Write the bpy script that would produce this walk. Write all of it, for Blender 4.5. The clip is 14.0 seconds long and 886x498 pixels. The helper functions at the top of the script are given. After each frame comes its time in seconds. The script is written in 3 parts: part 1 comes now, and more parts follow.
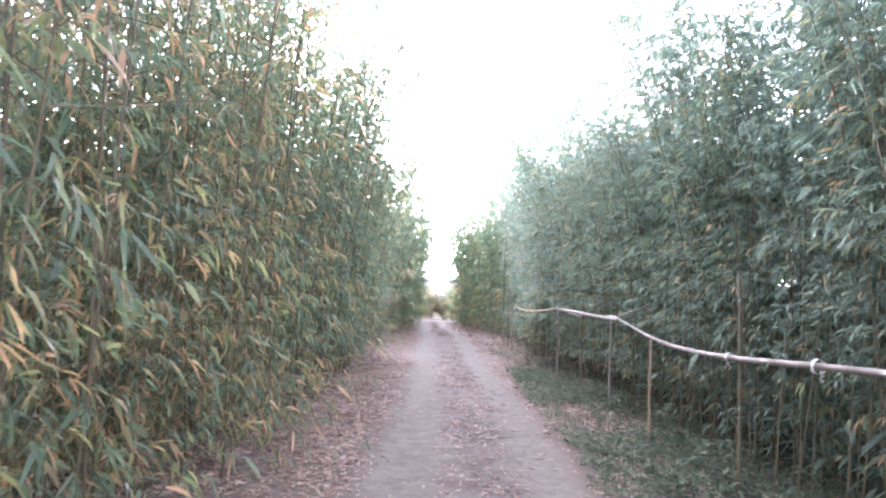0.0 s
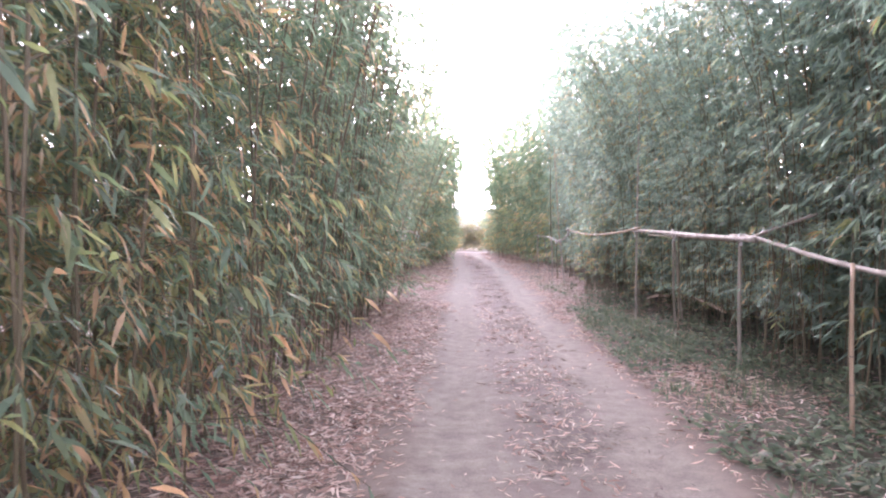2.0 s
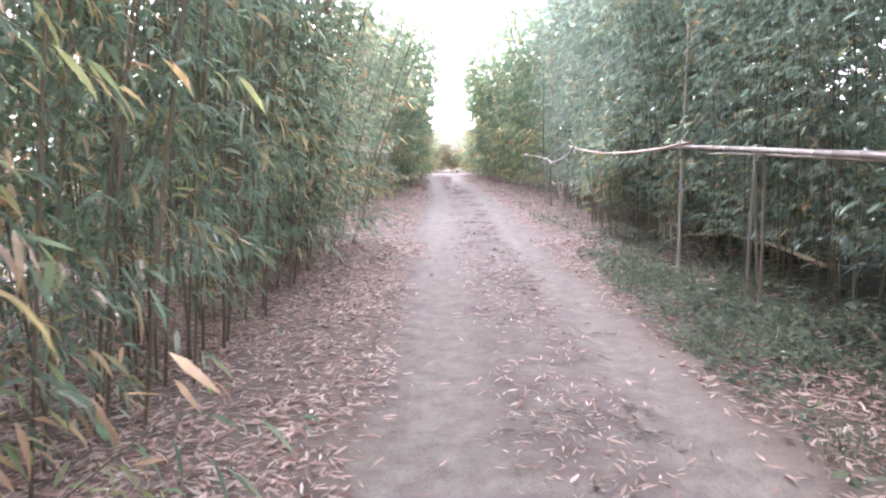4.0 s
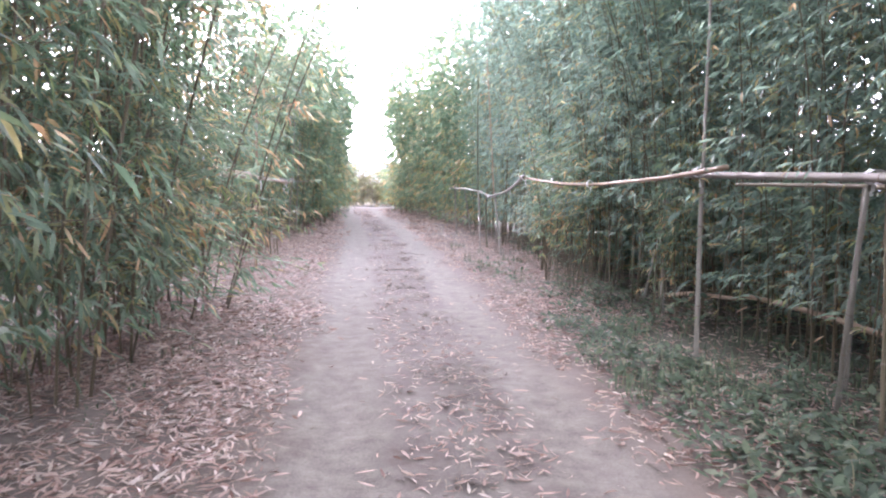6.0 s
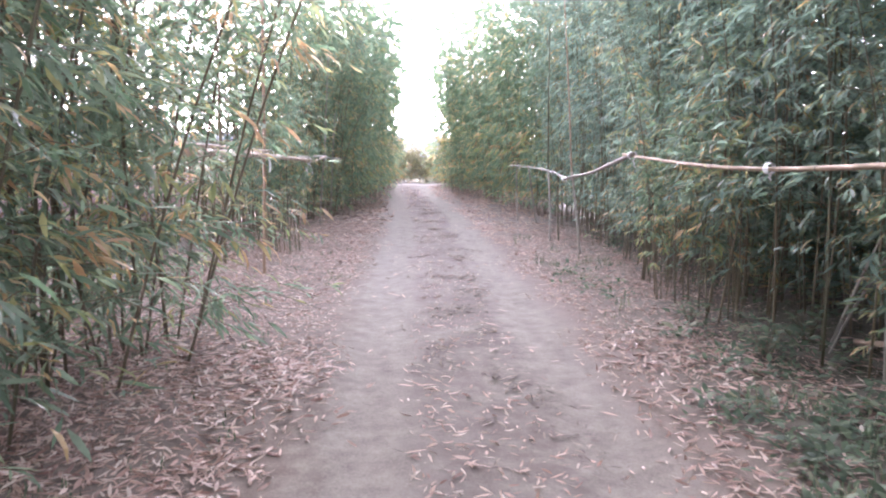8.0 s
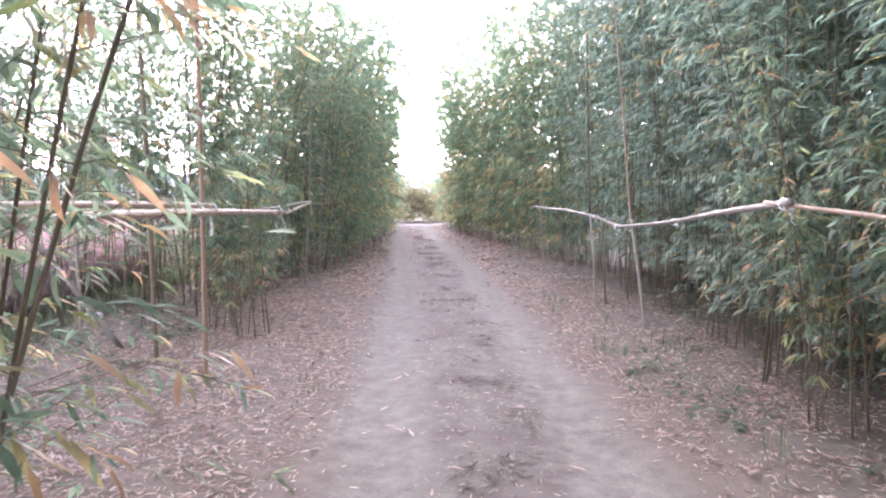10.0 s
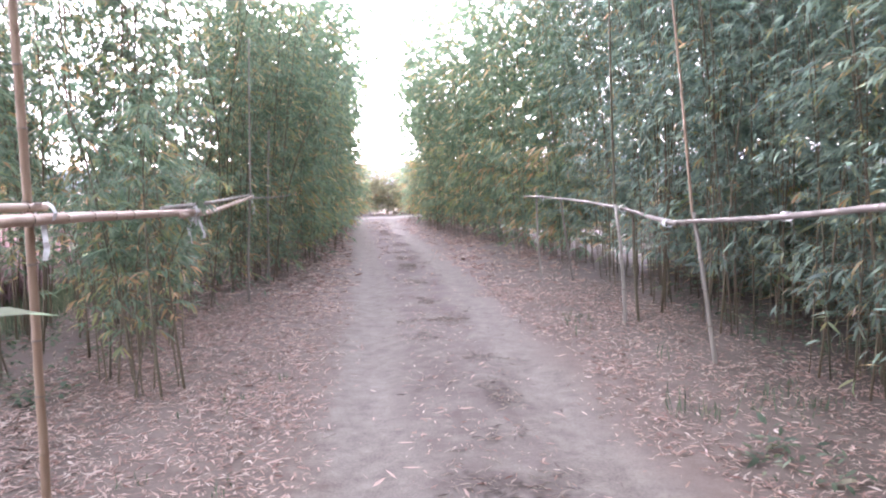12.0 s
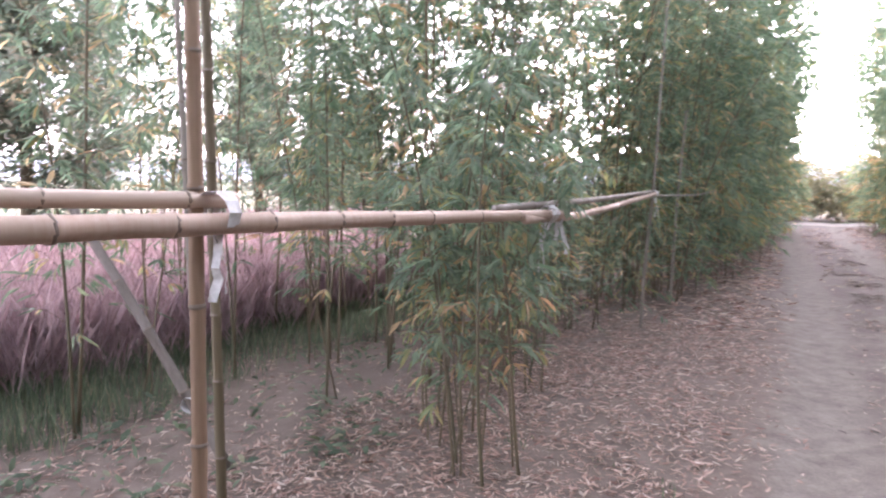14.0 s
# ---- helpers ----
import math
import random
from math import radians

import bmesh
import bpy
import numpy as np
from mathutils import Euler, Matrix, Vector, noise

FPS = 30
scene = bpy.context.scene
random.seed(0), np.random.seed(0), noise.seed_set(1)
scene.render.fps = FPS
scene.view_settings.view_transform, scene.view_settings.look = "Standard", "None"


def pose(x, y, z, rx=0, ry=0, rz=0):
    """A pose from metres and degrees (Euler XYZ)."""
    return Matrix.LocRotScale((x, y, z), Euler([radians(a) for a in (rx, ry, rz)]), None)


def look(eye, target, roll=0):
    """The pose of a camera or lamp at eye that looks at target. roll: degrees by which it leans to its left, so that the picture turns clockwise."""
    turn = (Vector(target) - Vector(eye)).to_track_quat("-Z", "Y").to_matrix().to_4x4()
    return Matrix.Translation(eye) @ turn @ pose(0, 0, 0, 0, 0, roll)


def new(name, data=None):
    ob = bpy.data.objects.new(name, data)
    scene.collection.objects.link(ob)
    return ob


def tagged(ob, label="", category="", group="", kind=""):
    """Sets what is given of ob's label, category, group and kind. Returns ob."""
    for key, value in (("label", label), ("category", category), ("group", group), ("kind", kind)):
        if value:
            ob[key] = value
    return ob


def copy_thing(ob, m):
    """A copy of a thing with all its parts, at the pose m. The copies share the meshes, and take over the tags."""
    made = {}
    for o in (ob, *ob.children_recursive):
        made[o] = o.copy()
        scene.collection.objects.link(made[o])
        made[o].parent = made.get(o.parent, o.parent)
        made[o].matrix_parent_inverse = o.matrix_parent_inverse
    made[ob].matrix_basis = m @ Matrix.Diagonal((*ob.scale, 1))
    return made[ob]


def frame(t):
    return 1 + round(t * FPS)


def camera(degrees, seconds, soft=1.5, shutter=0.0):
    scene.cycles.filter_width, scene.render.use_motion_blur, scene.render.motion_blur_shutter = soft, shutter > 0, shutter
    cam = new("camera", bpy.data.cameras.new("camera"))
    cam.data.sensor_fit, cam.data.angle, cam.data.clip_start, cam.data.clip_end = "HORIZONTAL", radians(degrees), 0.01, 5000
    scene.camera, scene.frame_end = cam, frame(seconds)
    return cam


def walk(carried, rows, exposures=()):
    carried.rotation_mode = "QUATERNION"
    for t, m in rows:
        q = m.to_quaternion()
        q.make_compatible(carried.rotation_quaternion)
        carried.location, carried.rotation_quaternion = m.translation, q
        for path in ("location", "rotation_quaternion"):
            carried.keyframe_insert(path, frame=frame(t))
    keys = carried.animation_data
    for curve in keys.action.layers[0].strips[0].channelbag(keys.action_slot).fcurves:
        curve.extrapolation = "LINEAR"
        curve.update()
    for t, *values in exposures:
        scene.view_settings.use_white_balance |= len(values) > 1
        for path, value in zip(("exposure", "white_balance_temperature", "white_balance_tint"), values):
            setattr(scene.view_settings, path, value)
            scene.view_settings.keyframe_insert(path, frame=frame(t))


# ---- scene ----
cam = camera(63.8, 14.0, 2.0, 0.2)
PATH = [
    (0, (-0.263, 0.646, 1.548), (-0.272, 2.641, 1.688), 3.31),
    (0.5, (-0.293, 1.498, 1.541), (-0.278, 3.485, 1.769), 1.16),
    (1, (-0.335, 2.365, 1.520), (-0.414, 4.346, 1.785), 3.07),
    (1.5, (-0.371, 3.227, 1.490), (-0.410, 5.224, 1.605), 1.78),
    (2, (-0.409, 4.084, 1.464), (-0.499, 6.081, 1.410), 0.37),
    (2.5, (-0.436, 4.941, 1.449), (-0.507, 6.934, 1.293), 0.57),
    (2.7, (-0.446, 5.279, 1.443), (-0.493, 7.268, 1.237), 0.08),
    (4.8, (-0.463, 8.552, 1.425), (-0.456, 10.533, 1.146), 0.17),
    (5, (-0.456, 8.841, 1.413), (-0.387, 10.823, 1.152), -0.77),
    (5.5, (-0.423, 9.533, 1.388), (-0.294, 11.518, 1.179), 0.06),
    (6, (-0.390, 10.224, 1.367), (-0.195, 12.206, 1.187), 0.81),
    (6.5, (-0.351, 10.922, 1.362), (-0.151, 12.891, 1.076), -0.33),
    (7, (-0.306, 11.633, 1.385), (-0.100, 13.597, 1.066), 1.04),
    (7.5, (-0.289, 12.320, 1.408), (-0.105, 14.285, 1.087), 0.52),
    (8, (-0.323, 13.028, 1.434), (-0.266, 15.011, 1.180), 0.75),
    (8.5, (-0.344, 13.720, 1.464), (-0.271, 15.701, 1.197), -0.33),
    (9, (-0.361, 14.402, 1.503), (-0.309, 16.380, 1.209), 0.05),
    (9.2, (-0.367, 14.683, 1.520), (-0.317, 16.667, 1.273), 0.31),
    (11.3, (-0.509, 17.289, 1.580), (-0.463, 19.284, 1.450), -2.40),
    (11.5, (-0.526, 17.525, 1.569), (-0.471, 19.520, 1.438), -2.12),
    (12, (-0.560, 18.092, 1.545), (-0.406, 20.077, 1.358), -1.64),
    (12.5, (-0.586, 18.639, 1.545), (-0.446, 20.618, 1.292), -1.99),
    (13, (-0.660, 19.194, 1.540), (-0.706, 21.181, 1.318), -2.05),
    (13.4, (-0.734, 19.615, 1.523), (-1.223, 21.547, 1.354), -2.50),
    (13.5, (-0.752, 19.719, 1.522), (-1.318, 21.632, 1.382), -3.16),
    (14, (-0.840, 20.219, 1.531), (-1.770, 21.980, 1.344), 0.33),
]
walk(cam, [(t, look(eye, target, roll)) for t, eye, target, roll in PATH],
     [(0.0, 4.12, 5700, 30), (0.5, 4.17, 5650, 35), (1.0, 4.26, 5700, 39), (1.5, 3.98, 5900, 42), (2.5, 4.5, 6100, 36), (5.0, 4.35, 5750, 30), (7.0, 4.35, 5800, 31),
      (9.0, 4.13, 5850, 31), (12.5, 4.15, 5850, 33), (13.5, 4.12, 6000, 33), (14.0, 3.9, 6100, 33)])

# ---------------------------------------------------------------- world and sun
world = bpy.data.worlds.new("sky")
scene.world = world
world.use_nodes = True
wn, wl = world.node_tree.nodes, world.node_tree.links
sky = wn.new("ShaderNodeTexSky")
sky.sky_type = "NISHITA"
sky.sun_disc = False
sky.sun_elevation = radians(15)
sky.sun_rotation = radians(-6)
sky.air_density, sky.dust_density, sky.ozone_density = 1.0, 2.0, 1.0
wn["Background"].inputs["Strength"].default_value = 0.15
haze = wn.new("ShaderNodeHueSaturation")  # a thin veil of cloud greys the sky
haze.inputs["Saturation"].default_value = 0.26
haze.inputs["Hue"].default_value = 0.45
wl.new(sky.outputs["Color"], haze.inputs["Color"])
wl.new(haze.outputs["Color"], wn["Background"].inputs["Color"])

sun_data = bpy.data.lights.new("sun", "SUN")
sun_data.energy = 0.3
sun_data.angle = radians(40)
sun_data.color = (1.0, 0.82, 0.66)
sun = new("sun", sun_data)
sun.matrix_world = look((-5, 60, 14), (0, 10, 0))


# ---------------------------------------------------------------- materials
def material(name):
    m = bpy.data.materials.new(name)
    m.use_nodes = True
    nt = m.node_tree
    return m, nt.nodes, nt.links, nt.nodes["Principled BSDF"]


def ramp(nodes, stops, mode="LINEAR"):
    r = nodes.new("ShaderNodeValToRGB")
    r.color_ramp.interpolation = mode
    el = r.color_ramp.elements
    while len(el) > 1:
        el.remove(el[-1])
    el[0].position, el[0].color = stops[0][0], (*stops[0][1], 1)
    for p, c in stops[1:]:
        e = el.new(p)
        e.color = (*c, 1)
    return r


def noise_tex(nodes, links, scale, detail=4.0, rough=0.6, coord=None):
    n = nodes.new("ShaderNodeTexNoise")
    n.inputs["Scale"].default_value = scale
    n.inputs["Detail"].default_value = detail
    n.inputs["Roughness"].default_value = rough
    if coord is not None:
        links.new(coord, n.inputs["Vector"])
    return n


def leaf_material(name, stops, translucent=0.52, rough=0.5):
    """Thin leaf: each leaf its own colour, light shining through it."""
    m, n, l, p = material(name)
    geo = n.new("ShaderNodeNewGeometry")
    info = n.new("ShaderNodeObjectInfo")
    add = n.new("ShaderNodeMath")
    add.operation = "MULTIPLY_ADD"
    add.inputs[1].default_value = 0.12
    l.new(info.outputs["Random"], add.inputs[0])
    l.new(geo.outputs["Random Per Island"], add.inputs[2])
    sub = n.new("ShaderNodeMath")
    sub.operation = "SUBTRACT"
    sub.inputs[1].default_value = 0.06
    l.new(add.outputs[0], sub.inputs[0])
    r = ramp(n, stops)
    l.new(sub.outputs[0], r.inputs["Fac"])
    tc = n.new("ShaderNodeTexCoord")
    tex = noise_tex(n, l, 9.0, 3, 0.6, tc.outputs["Object"])
    hsv = n.new("ShaderNodeHueSaturation")
    mr = n.new("ShaderNodeMapRange")
    mr.inputs["From Min"].default_value, mr.inputs["From Max"].default_value = 0.3, 0.7
    mr.inputs["To Min"].default_value, mr.inputs["To Max"].default_value = 0.7, 1.3
    l.new(tex.outputs["Fac"], mr.inputs["Value"])
    l.new(mr.outputs["Result"], hsv.inputs["Value"])
    l.new(r.outputs["Color"], hsv.inputs["Color"])
    l.new(hsv.outputs["Color"], p.inputs["Base Color"])
    p.inputs["Roughness"].default_value = rough
    p.inputs["Specular IOR Level"].default_value = 0.45
    tr = n.new("ShaderNodeBsdfTranslucent")
    glow = n.new("ShaderNodeHueSaturation")
    glow.inputs["Value"].default_value = 2.4
    glow.inputs["Saturation"].default_value = 1.1
    l.new(hsv.outputs["Color"], glow.inputs["Color"])
    l.new(glow.outputs["Color"], tr.inputs["Color"])
    mix = n.new("ShaderNodeMixShader")
    mix.inputs["Fac"].default_value = translucent
    l.new(p.outputs["BSDF"], mix.inputs[1])
    l.new(tr.outputs["BSDF"], mix.inputs[2])
    l.new(mix.outputs["Shader"], n["Material Output"].inputs["Surface"])
    return m


G1, G2, G3 = (0.078, 0.108, 0.076), (0.108, 0.142, 0.098), (0.14, 0.178, 0.118)
leaf_green = leaf_material("bamboo_leaf_green", [(0.0, G1), (0.3, (0.088, 0.13, 0.08)), (0.55, G2), (0.86, G3), (0.95, (0.17, 0.18, 0.09)), (0.985, (0.28, 0.2, 0.1)), (1.0, (0.36, 0.27, 0.16))])
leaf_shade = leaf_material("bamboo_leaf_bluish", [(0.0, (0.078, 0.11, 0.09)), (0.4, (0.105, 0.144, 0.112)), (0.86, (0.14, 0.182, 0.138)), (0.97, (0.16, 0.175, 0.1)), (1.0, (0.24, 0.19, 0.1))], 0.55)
leaf_dry = leaf_material("bamboo_leaf_turning", [(0.0, G1), (0.25, (0.13, 0.16, 0.075)), (0.5, (0.18, 0.175, 0.085)), (0.68, (0.22, 0.16, 0.085)), (0.83, (0.25, 0.155, 0.09)), (0.94, (0.31, 0.21, 0.13)), (1.0, (0.37, 0.29, 0.2))])
leaf_litter = leaf_material("fallen_leaf", [(0.0, (0.13, 0.066, 0.048)), (0.25, (0.23, 0.138, 0.106)), (0.6, (0.32, 0.215, 0.17)), (0.85, (0.34, 0.255, 0.205)), (1.0, (0.4, 0.33, 0.275))], 0.1, 0.6)
dead_blade = leaf_material("dead_grass_blade", [(0.0, (0.06, 0.045, 0.035)), (0.6, (0.13, 0.1, 0.08)), (1.0, (0.24, 0.19, 0.15))], 0.1, 0.8)
weed_green = leaf_material("weed_leaf", [(0.0, (0.045, 0.066, 0.042)), (0.5, (0.068, 0.092, 0.055)), (0.85, (0.1, 0.124, 0.076)), (1.0, (0.17, 0.155, 0.1))], 0.3, 0.75)
reed_leaf = leaf_material("sunlit_reed_leaf", [(0.0, (0.1, 0.105, 0.065)), (0.5, (0.155, 0.15, 0.09)), (1.0, (0.22, 0.195, 0.125))], 0.35)
pink_grass = leaf_material("pink_muhly_plume", [(0.0, (0.2, 0.143, 0.146)), (0.5, (0.265, 0.19, 0.194)), (1.0, (0.335, 0.258, 0.262))], 0.35, 0.9)
far_leaf = leaf_material("tree_leaf", [(0.0, (0.06, 0.085, 0.06)), (0.6, (0.095, 0.115, 0.08)), (1.0, (0.17, 0.145, 0.1))], 0.3)


def culm_material(name, stops, node_dark=0.55):
    """Bamboo cane: smooth skin, streaked along its length, blotched."""
    m, n, l, p = material(name)
    tc = n.new("ShaderNodeTexCoord")
    info = n.new("ShaderNodeObjectInfo")
    mp = n.new("ShaderNodeMapping")
    mp.inputs["Scale"].default_value = (60, 60, 3)
    l.new(tc.outputs["Object"], mp.inputs["Vector"])
    streak = noise_tex(n, l, 1.0, 5, 0.7, mp.outputs["Vector"])
    blot = noise_tex(n, l, 3.5, 4, 0.6, tc.outputs["Object"])
    a = n.new("ShaderNodeMath")
    a.operation = "MULTIPLY_ADD"
    a.inputs[1].default_value = 0.45
    l.new(info.outputs["Random"], a.inputs[0])
    b = n.new("ShaderNodeMath")
    b.operation = "MULTIPLY_ADD"
    b.inputs[1].default_value = 0.35
    l.new(streak.outputs["Fac"], b.inputs[0])
    l.new(b.outputs[0], a.inputs[2])
    c = n.new("ShaderNodeMath")
    c.operation = "MULTIPLY_ADD"
    c.inputs[1].default_value = 0.3
    l.new(blot.outputs["Fac"], c.inputs[0])
    l.new(a.outputs[0], c.inputs[2])
    r = ramp(n, stops)
    l.new(c.outputs[0], r.inputs["Fac"])
    l.new(r.outputs["Color"], p.inputs["Base Color"])
    p.inputs["Roughness"].default_value = 0.58
    p.inputs["Specular IOR Level"].default_value = 0.35
    bump = n.new("ShaderNodeBump")
    bump.inputs["Strength"].default_value = 0.15
    bump.inputs["Distance"].default_value = 0.002
    l.new(streak.outputs["Fac"], bump.inputs["Height"])
    l.new(bump.outputs["Normal"], p.inputs["Normal"])
    return m


culm_green = culm_material("green_cane", [(0.2, (0.032, 0.036, 0.02)), (0.5, (0.054, 0.058, 0.031)), (0.75, (0.075, 0.072, 0.04)), (1.0, (0.12, 0.092, 0.055))])
cane_pole = culm_material("dry_cane", [(0.2, (0.15, 0.08, 0.05)), (0.5, (0.235, 0.138, 0.09)), (0.75, (0.3, 0.195, 0.138)), (1.0, (0.4, 0.31, 0.245))])
cane_grey = culm_material("weathered_cane", [(0.2, (0.05, 0.038, 0.03)), (0.5, (0.082, 0.065, 0.054)), (0.75, (0.12, 0.098, 0.083)), (1.0, (0.2, 0.17, 0.146))])


cane_scar = culm_material("cane_joint", [(0.2, (0.06, 0.042, 0.03)), (0.6, (0.1, 0.072, 0.054)), (1.0, (0.17, 0.13, 0.1))])
cane_post = culm_material("shaded_cane", [(0.2, (0.065, 0.054, 0.04)), (0.5, (0.105, 0.09, 0.068)), (0.75, (0.15, 0.13, 0.103)), (1.0, (0.24, 0.21, 0.175))])
cane_brown = culm_material("brown_cane", [(0.2, (0.08, 0.042, 0.024)), (0.5, (0.14, 0.077, 0.044)), (0.75, (0.19, 0.115, 0.07)), (1.0, (0.27, 0.185, 0.125))])


def cloth_material():
    m, n, l, p = material("white_cloth")
    tc = n.new("ShaderNodeTexCoord")
    a = noise_tex(n, l, 40, 4, 0.6, tc.outputs["Object"])
    r = ramp(n, [(0.3, (0.4, 0.38, 0.37)), (0.7, (0.66, 0.645, 0.635))])
    l.new(a.outputs["Fac"], r.inputs["Fac"])
    l.new(r.outputs["Color"], p.inputs["Base Color"])
    p.inputs["Roughness"].default_value = 0.9
    return m


cloth = cloth_material()


def ground_material():
    """Bare pale dirt in the wheel tracks, litter-brown verges, greenish weedy verge painted dark with hedge shade."""
    m, n, l, p = material("dirt_ground")
    geo = n.new("ShaderNodeNewGeometry")
    sep = n.new("ShaderNodeSeparateXYZ")
    l.new(geo.outputs["Position"], sep.inputs["Vector"])
    big = noise_tex(n, l, 0.9, 5, 0.65, geo.outputs["Position"])
    mid = noise_tex(n, l, 6.0, 6, 0.7, geo.outputs["Position"])
    fine = noise_tex(n, l, 70.0, 5, 0.7, geo.outputs["Position"])

    def math_node(op, a, b):
        q = n.new("ShaderNodeMath")
        q.operation = op
        for i, v in enumerate((a, b)):
            if isinstance(v, (int, float)):
                q.inputs[i].default_value = v
            elif v is not None:
                l.new(v, q.inputs[i])
        return q.outputs[0]

    wob = math_node("MULTIPLY", math_node("SUBTRACT", big.outputs["Fac"], 0.5), 0.45)
    wob2 = math_node("MULTIPLY", math_node("SUBTRACT", mid.outputs["Fac"], 0.5), 0.45)
    x = math_node("ADD", math_node("ADD", sep.outputs["X"], wob), wob2)
    bend = n.new("ShaderNodeMapRange")
    bend.interpolation_type = "SMOOTHSTEP"
    bend.inputs["From Min"].default_value, bend.inputs["From Max"].default_value = 24.0, 50.0
    bend.inputs["To Min"].default_value, bend.inputs["To Max"].default_value = ROAD_MID, ROAD_MID - 0.9
    l.new(sep.outputs["Y"], bend.inputs["Value"])
    drift = n.new("ShaderNodeMapRange")
    drift.interpolation_type = "SMOOTHSTEP"
    drift.inputs["From Min"].default_value, drift.inputs["From Max"].default_value = 10.0, 24.0
    drift.inputs["To Min"].default_value, drift.inputs["To Max"].default_value = 0.0, -0.2
    l.new(sep.outputs["Y"], drift.inputs["Value"])
    from_mid = math_node("SUBTRACT", x, math_node("ADD", bend.outputs["Result"], drift.outputs["Result"]))
    off = math_node("ABSOLUTE", from_mid, None)
    lane = math_node("MULTIPLY", math_node("ABSOLUTE", math_node("SUBTRACT", sep.outputs["Y"], 51.3), None), 0.62)
    off = math_node("MINIMUM", off, lane)
    mr = n.new("ShaderNodeMapRange")
    mr.inputs["From Min"].default_value, mr.inputs["From Max"].default_value = ROAD_HALF - 0.1, ROAD_HALF + 0.16
    l.new(off, mr.inputs["Value"])
    dirt = ramp(n, [(0.36, (0.105, 0.087, 0.072)), (0.5, (0.163, 0.139, 0.117)), (0.64, (0.222, 0.194, 0.166))])
    dm = math_node("ADD", math_node("MULTIPLY", fine.outputs["Fac"], 0.45), math_node("MULTIPLY", mid.outputs["Fac"], 0.55))
    l.new(dm, dirt.inputs["Fac"])
    verge = ramp(n, [(0.3, (0.085, 0.064, 0.052)), (0.5, (0.14, 0.108, 0.088)), (0.7, (0.2, 0.158, 0.132))])
    l.new(dm, verge.inputs["Fac"])
    mix = n.new("ShaderNodeMix")
    mix.data_type = "RGBA"
    l.new(mr.outputs["Result"], mix.inputs["Factor"])
    l.new(dirt.outputs["Color"], mix.inputs["A"])
    l.new(verge.outputs["Color"], mix.inputs["B"])
    strip = n.new("ShaderNodeMapRange")
    strip.inputs["From Min"].default_value, strip.inputs["From Max"].default_value = 0.3, 0.5
    strip.inputs["To Min"].default_value, strip.inputs["To Max"].default_value = 1.0, 0.0
    l.new(math_node("ABSOLUTE", math_node("SUBTRACT", from_mid, 0.04), None), strip.inputs["Value"])
    clods = noise_tex(n, l, 2.3, 6, 0.75, geo.outputs["Position"])
    cl = n.new("ShaderNodeMapRange")
    cl.inputs["From Min"].default_value, cl.inputs["From Max"].default_value = 0.36, 0.66
    l.new(clods.outputs["Fac"], cl.inputs["Value"])
    worn = math_node("MULTIPLY", strip.outputs["Result"], cl.outputs["Result"])
    mix2 = n.new("ShaderNodeMix")
    mix2.data_type = "RGBA"
    l.new(worn, mix2.inputs["Factor"])
    l.new(mix.outputs["Result"], mix2.inputs["A"])
    mix2.inputs["B"].default_value = (0.1, 0.076, 0.066, 1)
    # shade of the right hedge, painted as dark greenish ground colour
    dim_x = n.new("ShaderNodeMapRange")
    dim_x.inputs["From Min"].default_value, dim_x.inputs["From Max"].default_value = 1.15, 1.9
    l.new(x, dim_x.inputs["Value"])
    dim_y = n.new("ShaderNodeMapRange")
    dim_y.inputs["From Min"].default_value, dim_y.inputs["From Max"].default_value = 16.0, 21.0
    dim_y.inputs["To Min"].default_value, dim_y.inputs["To Max"].default_value = 1.0, 0.35
    l.new(sep.outputs["Y"], dim_y.inputs["Value"])
    weedy_shade = ramp(n, [(0.35, (0.035, 0.036, 0.024)), (0.65, (0.085, 0.08, 0.055))])
    l.new(dm, weedy_shade.inputs["Fac"])
    mix_s = n.new("ShaderNodeMix")
    mix_s.data_type = "RGBA"
    l.new(math_node("MULTIPLY", dim_x.outputs["Result"], dim_y.outputs["Result"]), mix_s.inputs["Factor"])
    l.new(mix2.outputs["Result"], mix_s.inputs["A"])
    l.new(weedy_shade.outputs["Color"], mix_s.inputs["B"])
    # sunlight on the cross lane, painted in as paler ground
    lane_sun = n.new("ShaderNodeMapRange")
    lane_sun.inputs["From Min"].default_value, lane_sun.inputs["From Max"].default_value = 0.9, 0.5
    l.new(lane, lane_sun.inputs["Value"])
    mix_l = n.new("ShaderNodeMix")
    mix_l.data_type = "RGBA"
    l.new(lane_sun.outputs["Result"], mix_l.inputs["Factor"])
    l.new(mix_s.outputs["Result"], mix_l.inputs["A"])
    mix_l.inputs["B"].default_value = (0.33, 0.285, 0.25, 1)
    far = n.new("ShaderNodeMapRange")
    far.inputs["From Min"].default_value, far.inputs["From Max"].default_value = 53.0, 60.0
    l.new(math_node("MAXIMUM", sep.outputs["Y"], math_node("ADD", math_node("ABSOLUTE", sep.outputs["X"], None), 44.0)), far.inputs["Value"])
    mix3 = n.new("ShaderNodeMix")
    mix3.data_type = "RGBA"
    l.new(far.outputs["Result"], mix3.inputs["Factor"])
    l.new(mix_l.outputs["Result"], mix3.inputs["A"])
    grass = ramp(n, [(0.35, (0.13, 0.125, 0.07)), (0.65, (0.22, 0.2, 0.12))])
    l.new(dm, grass.inputs["Fac"])
    l.new(grass.outputs["Color"], mix3.inputs["B"])
    l.new(mix3.outputs["Result"], p.inputs["Base Color"])
    p.inputs["Roughness"].default_value = 0.95
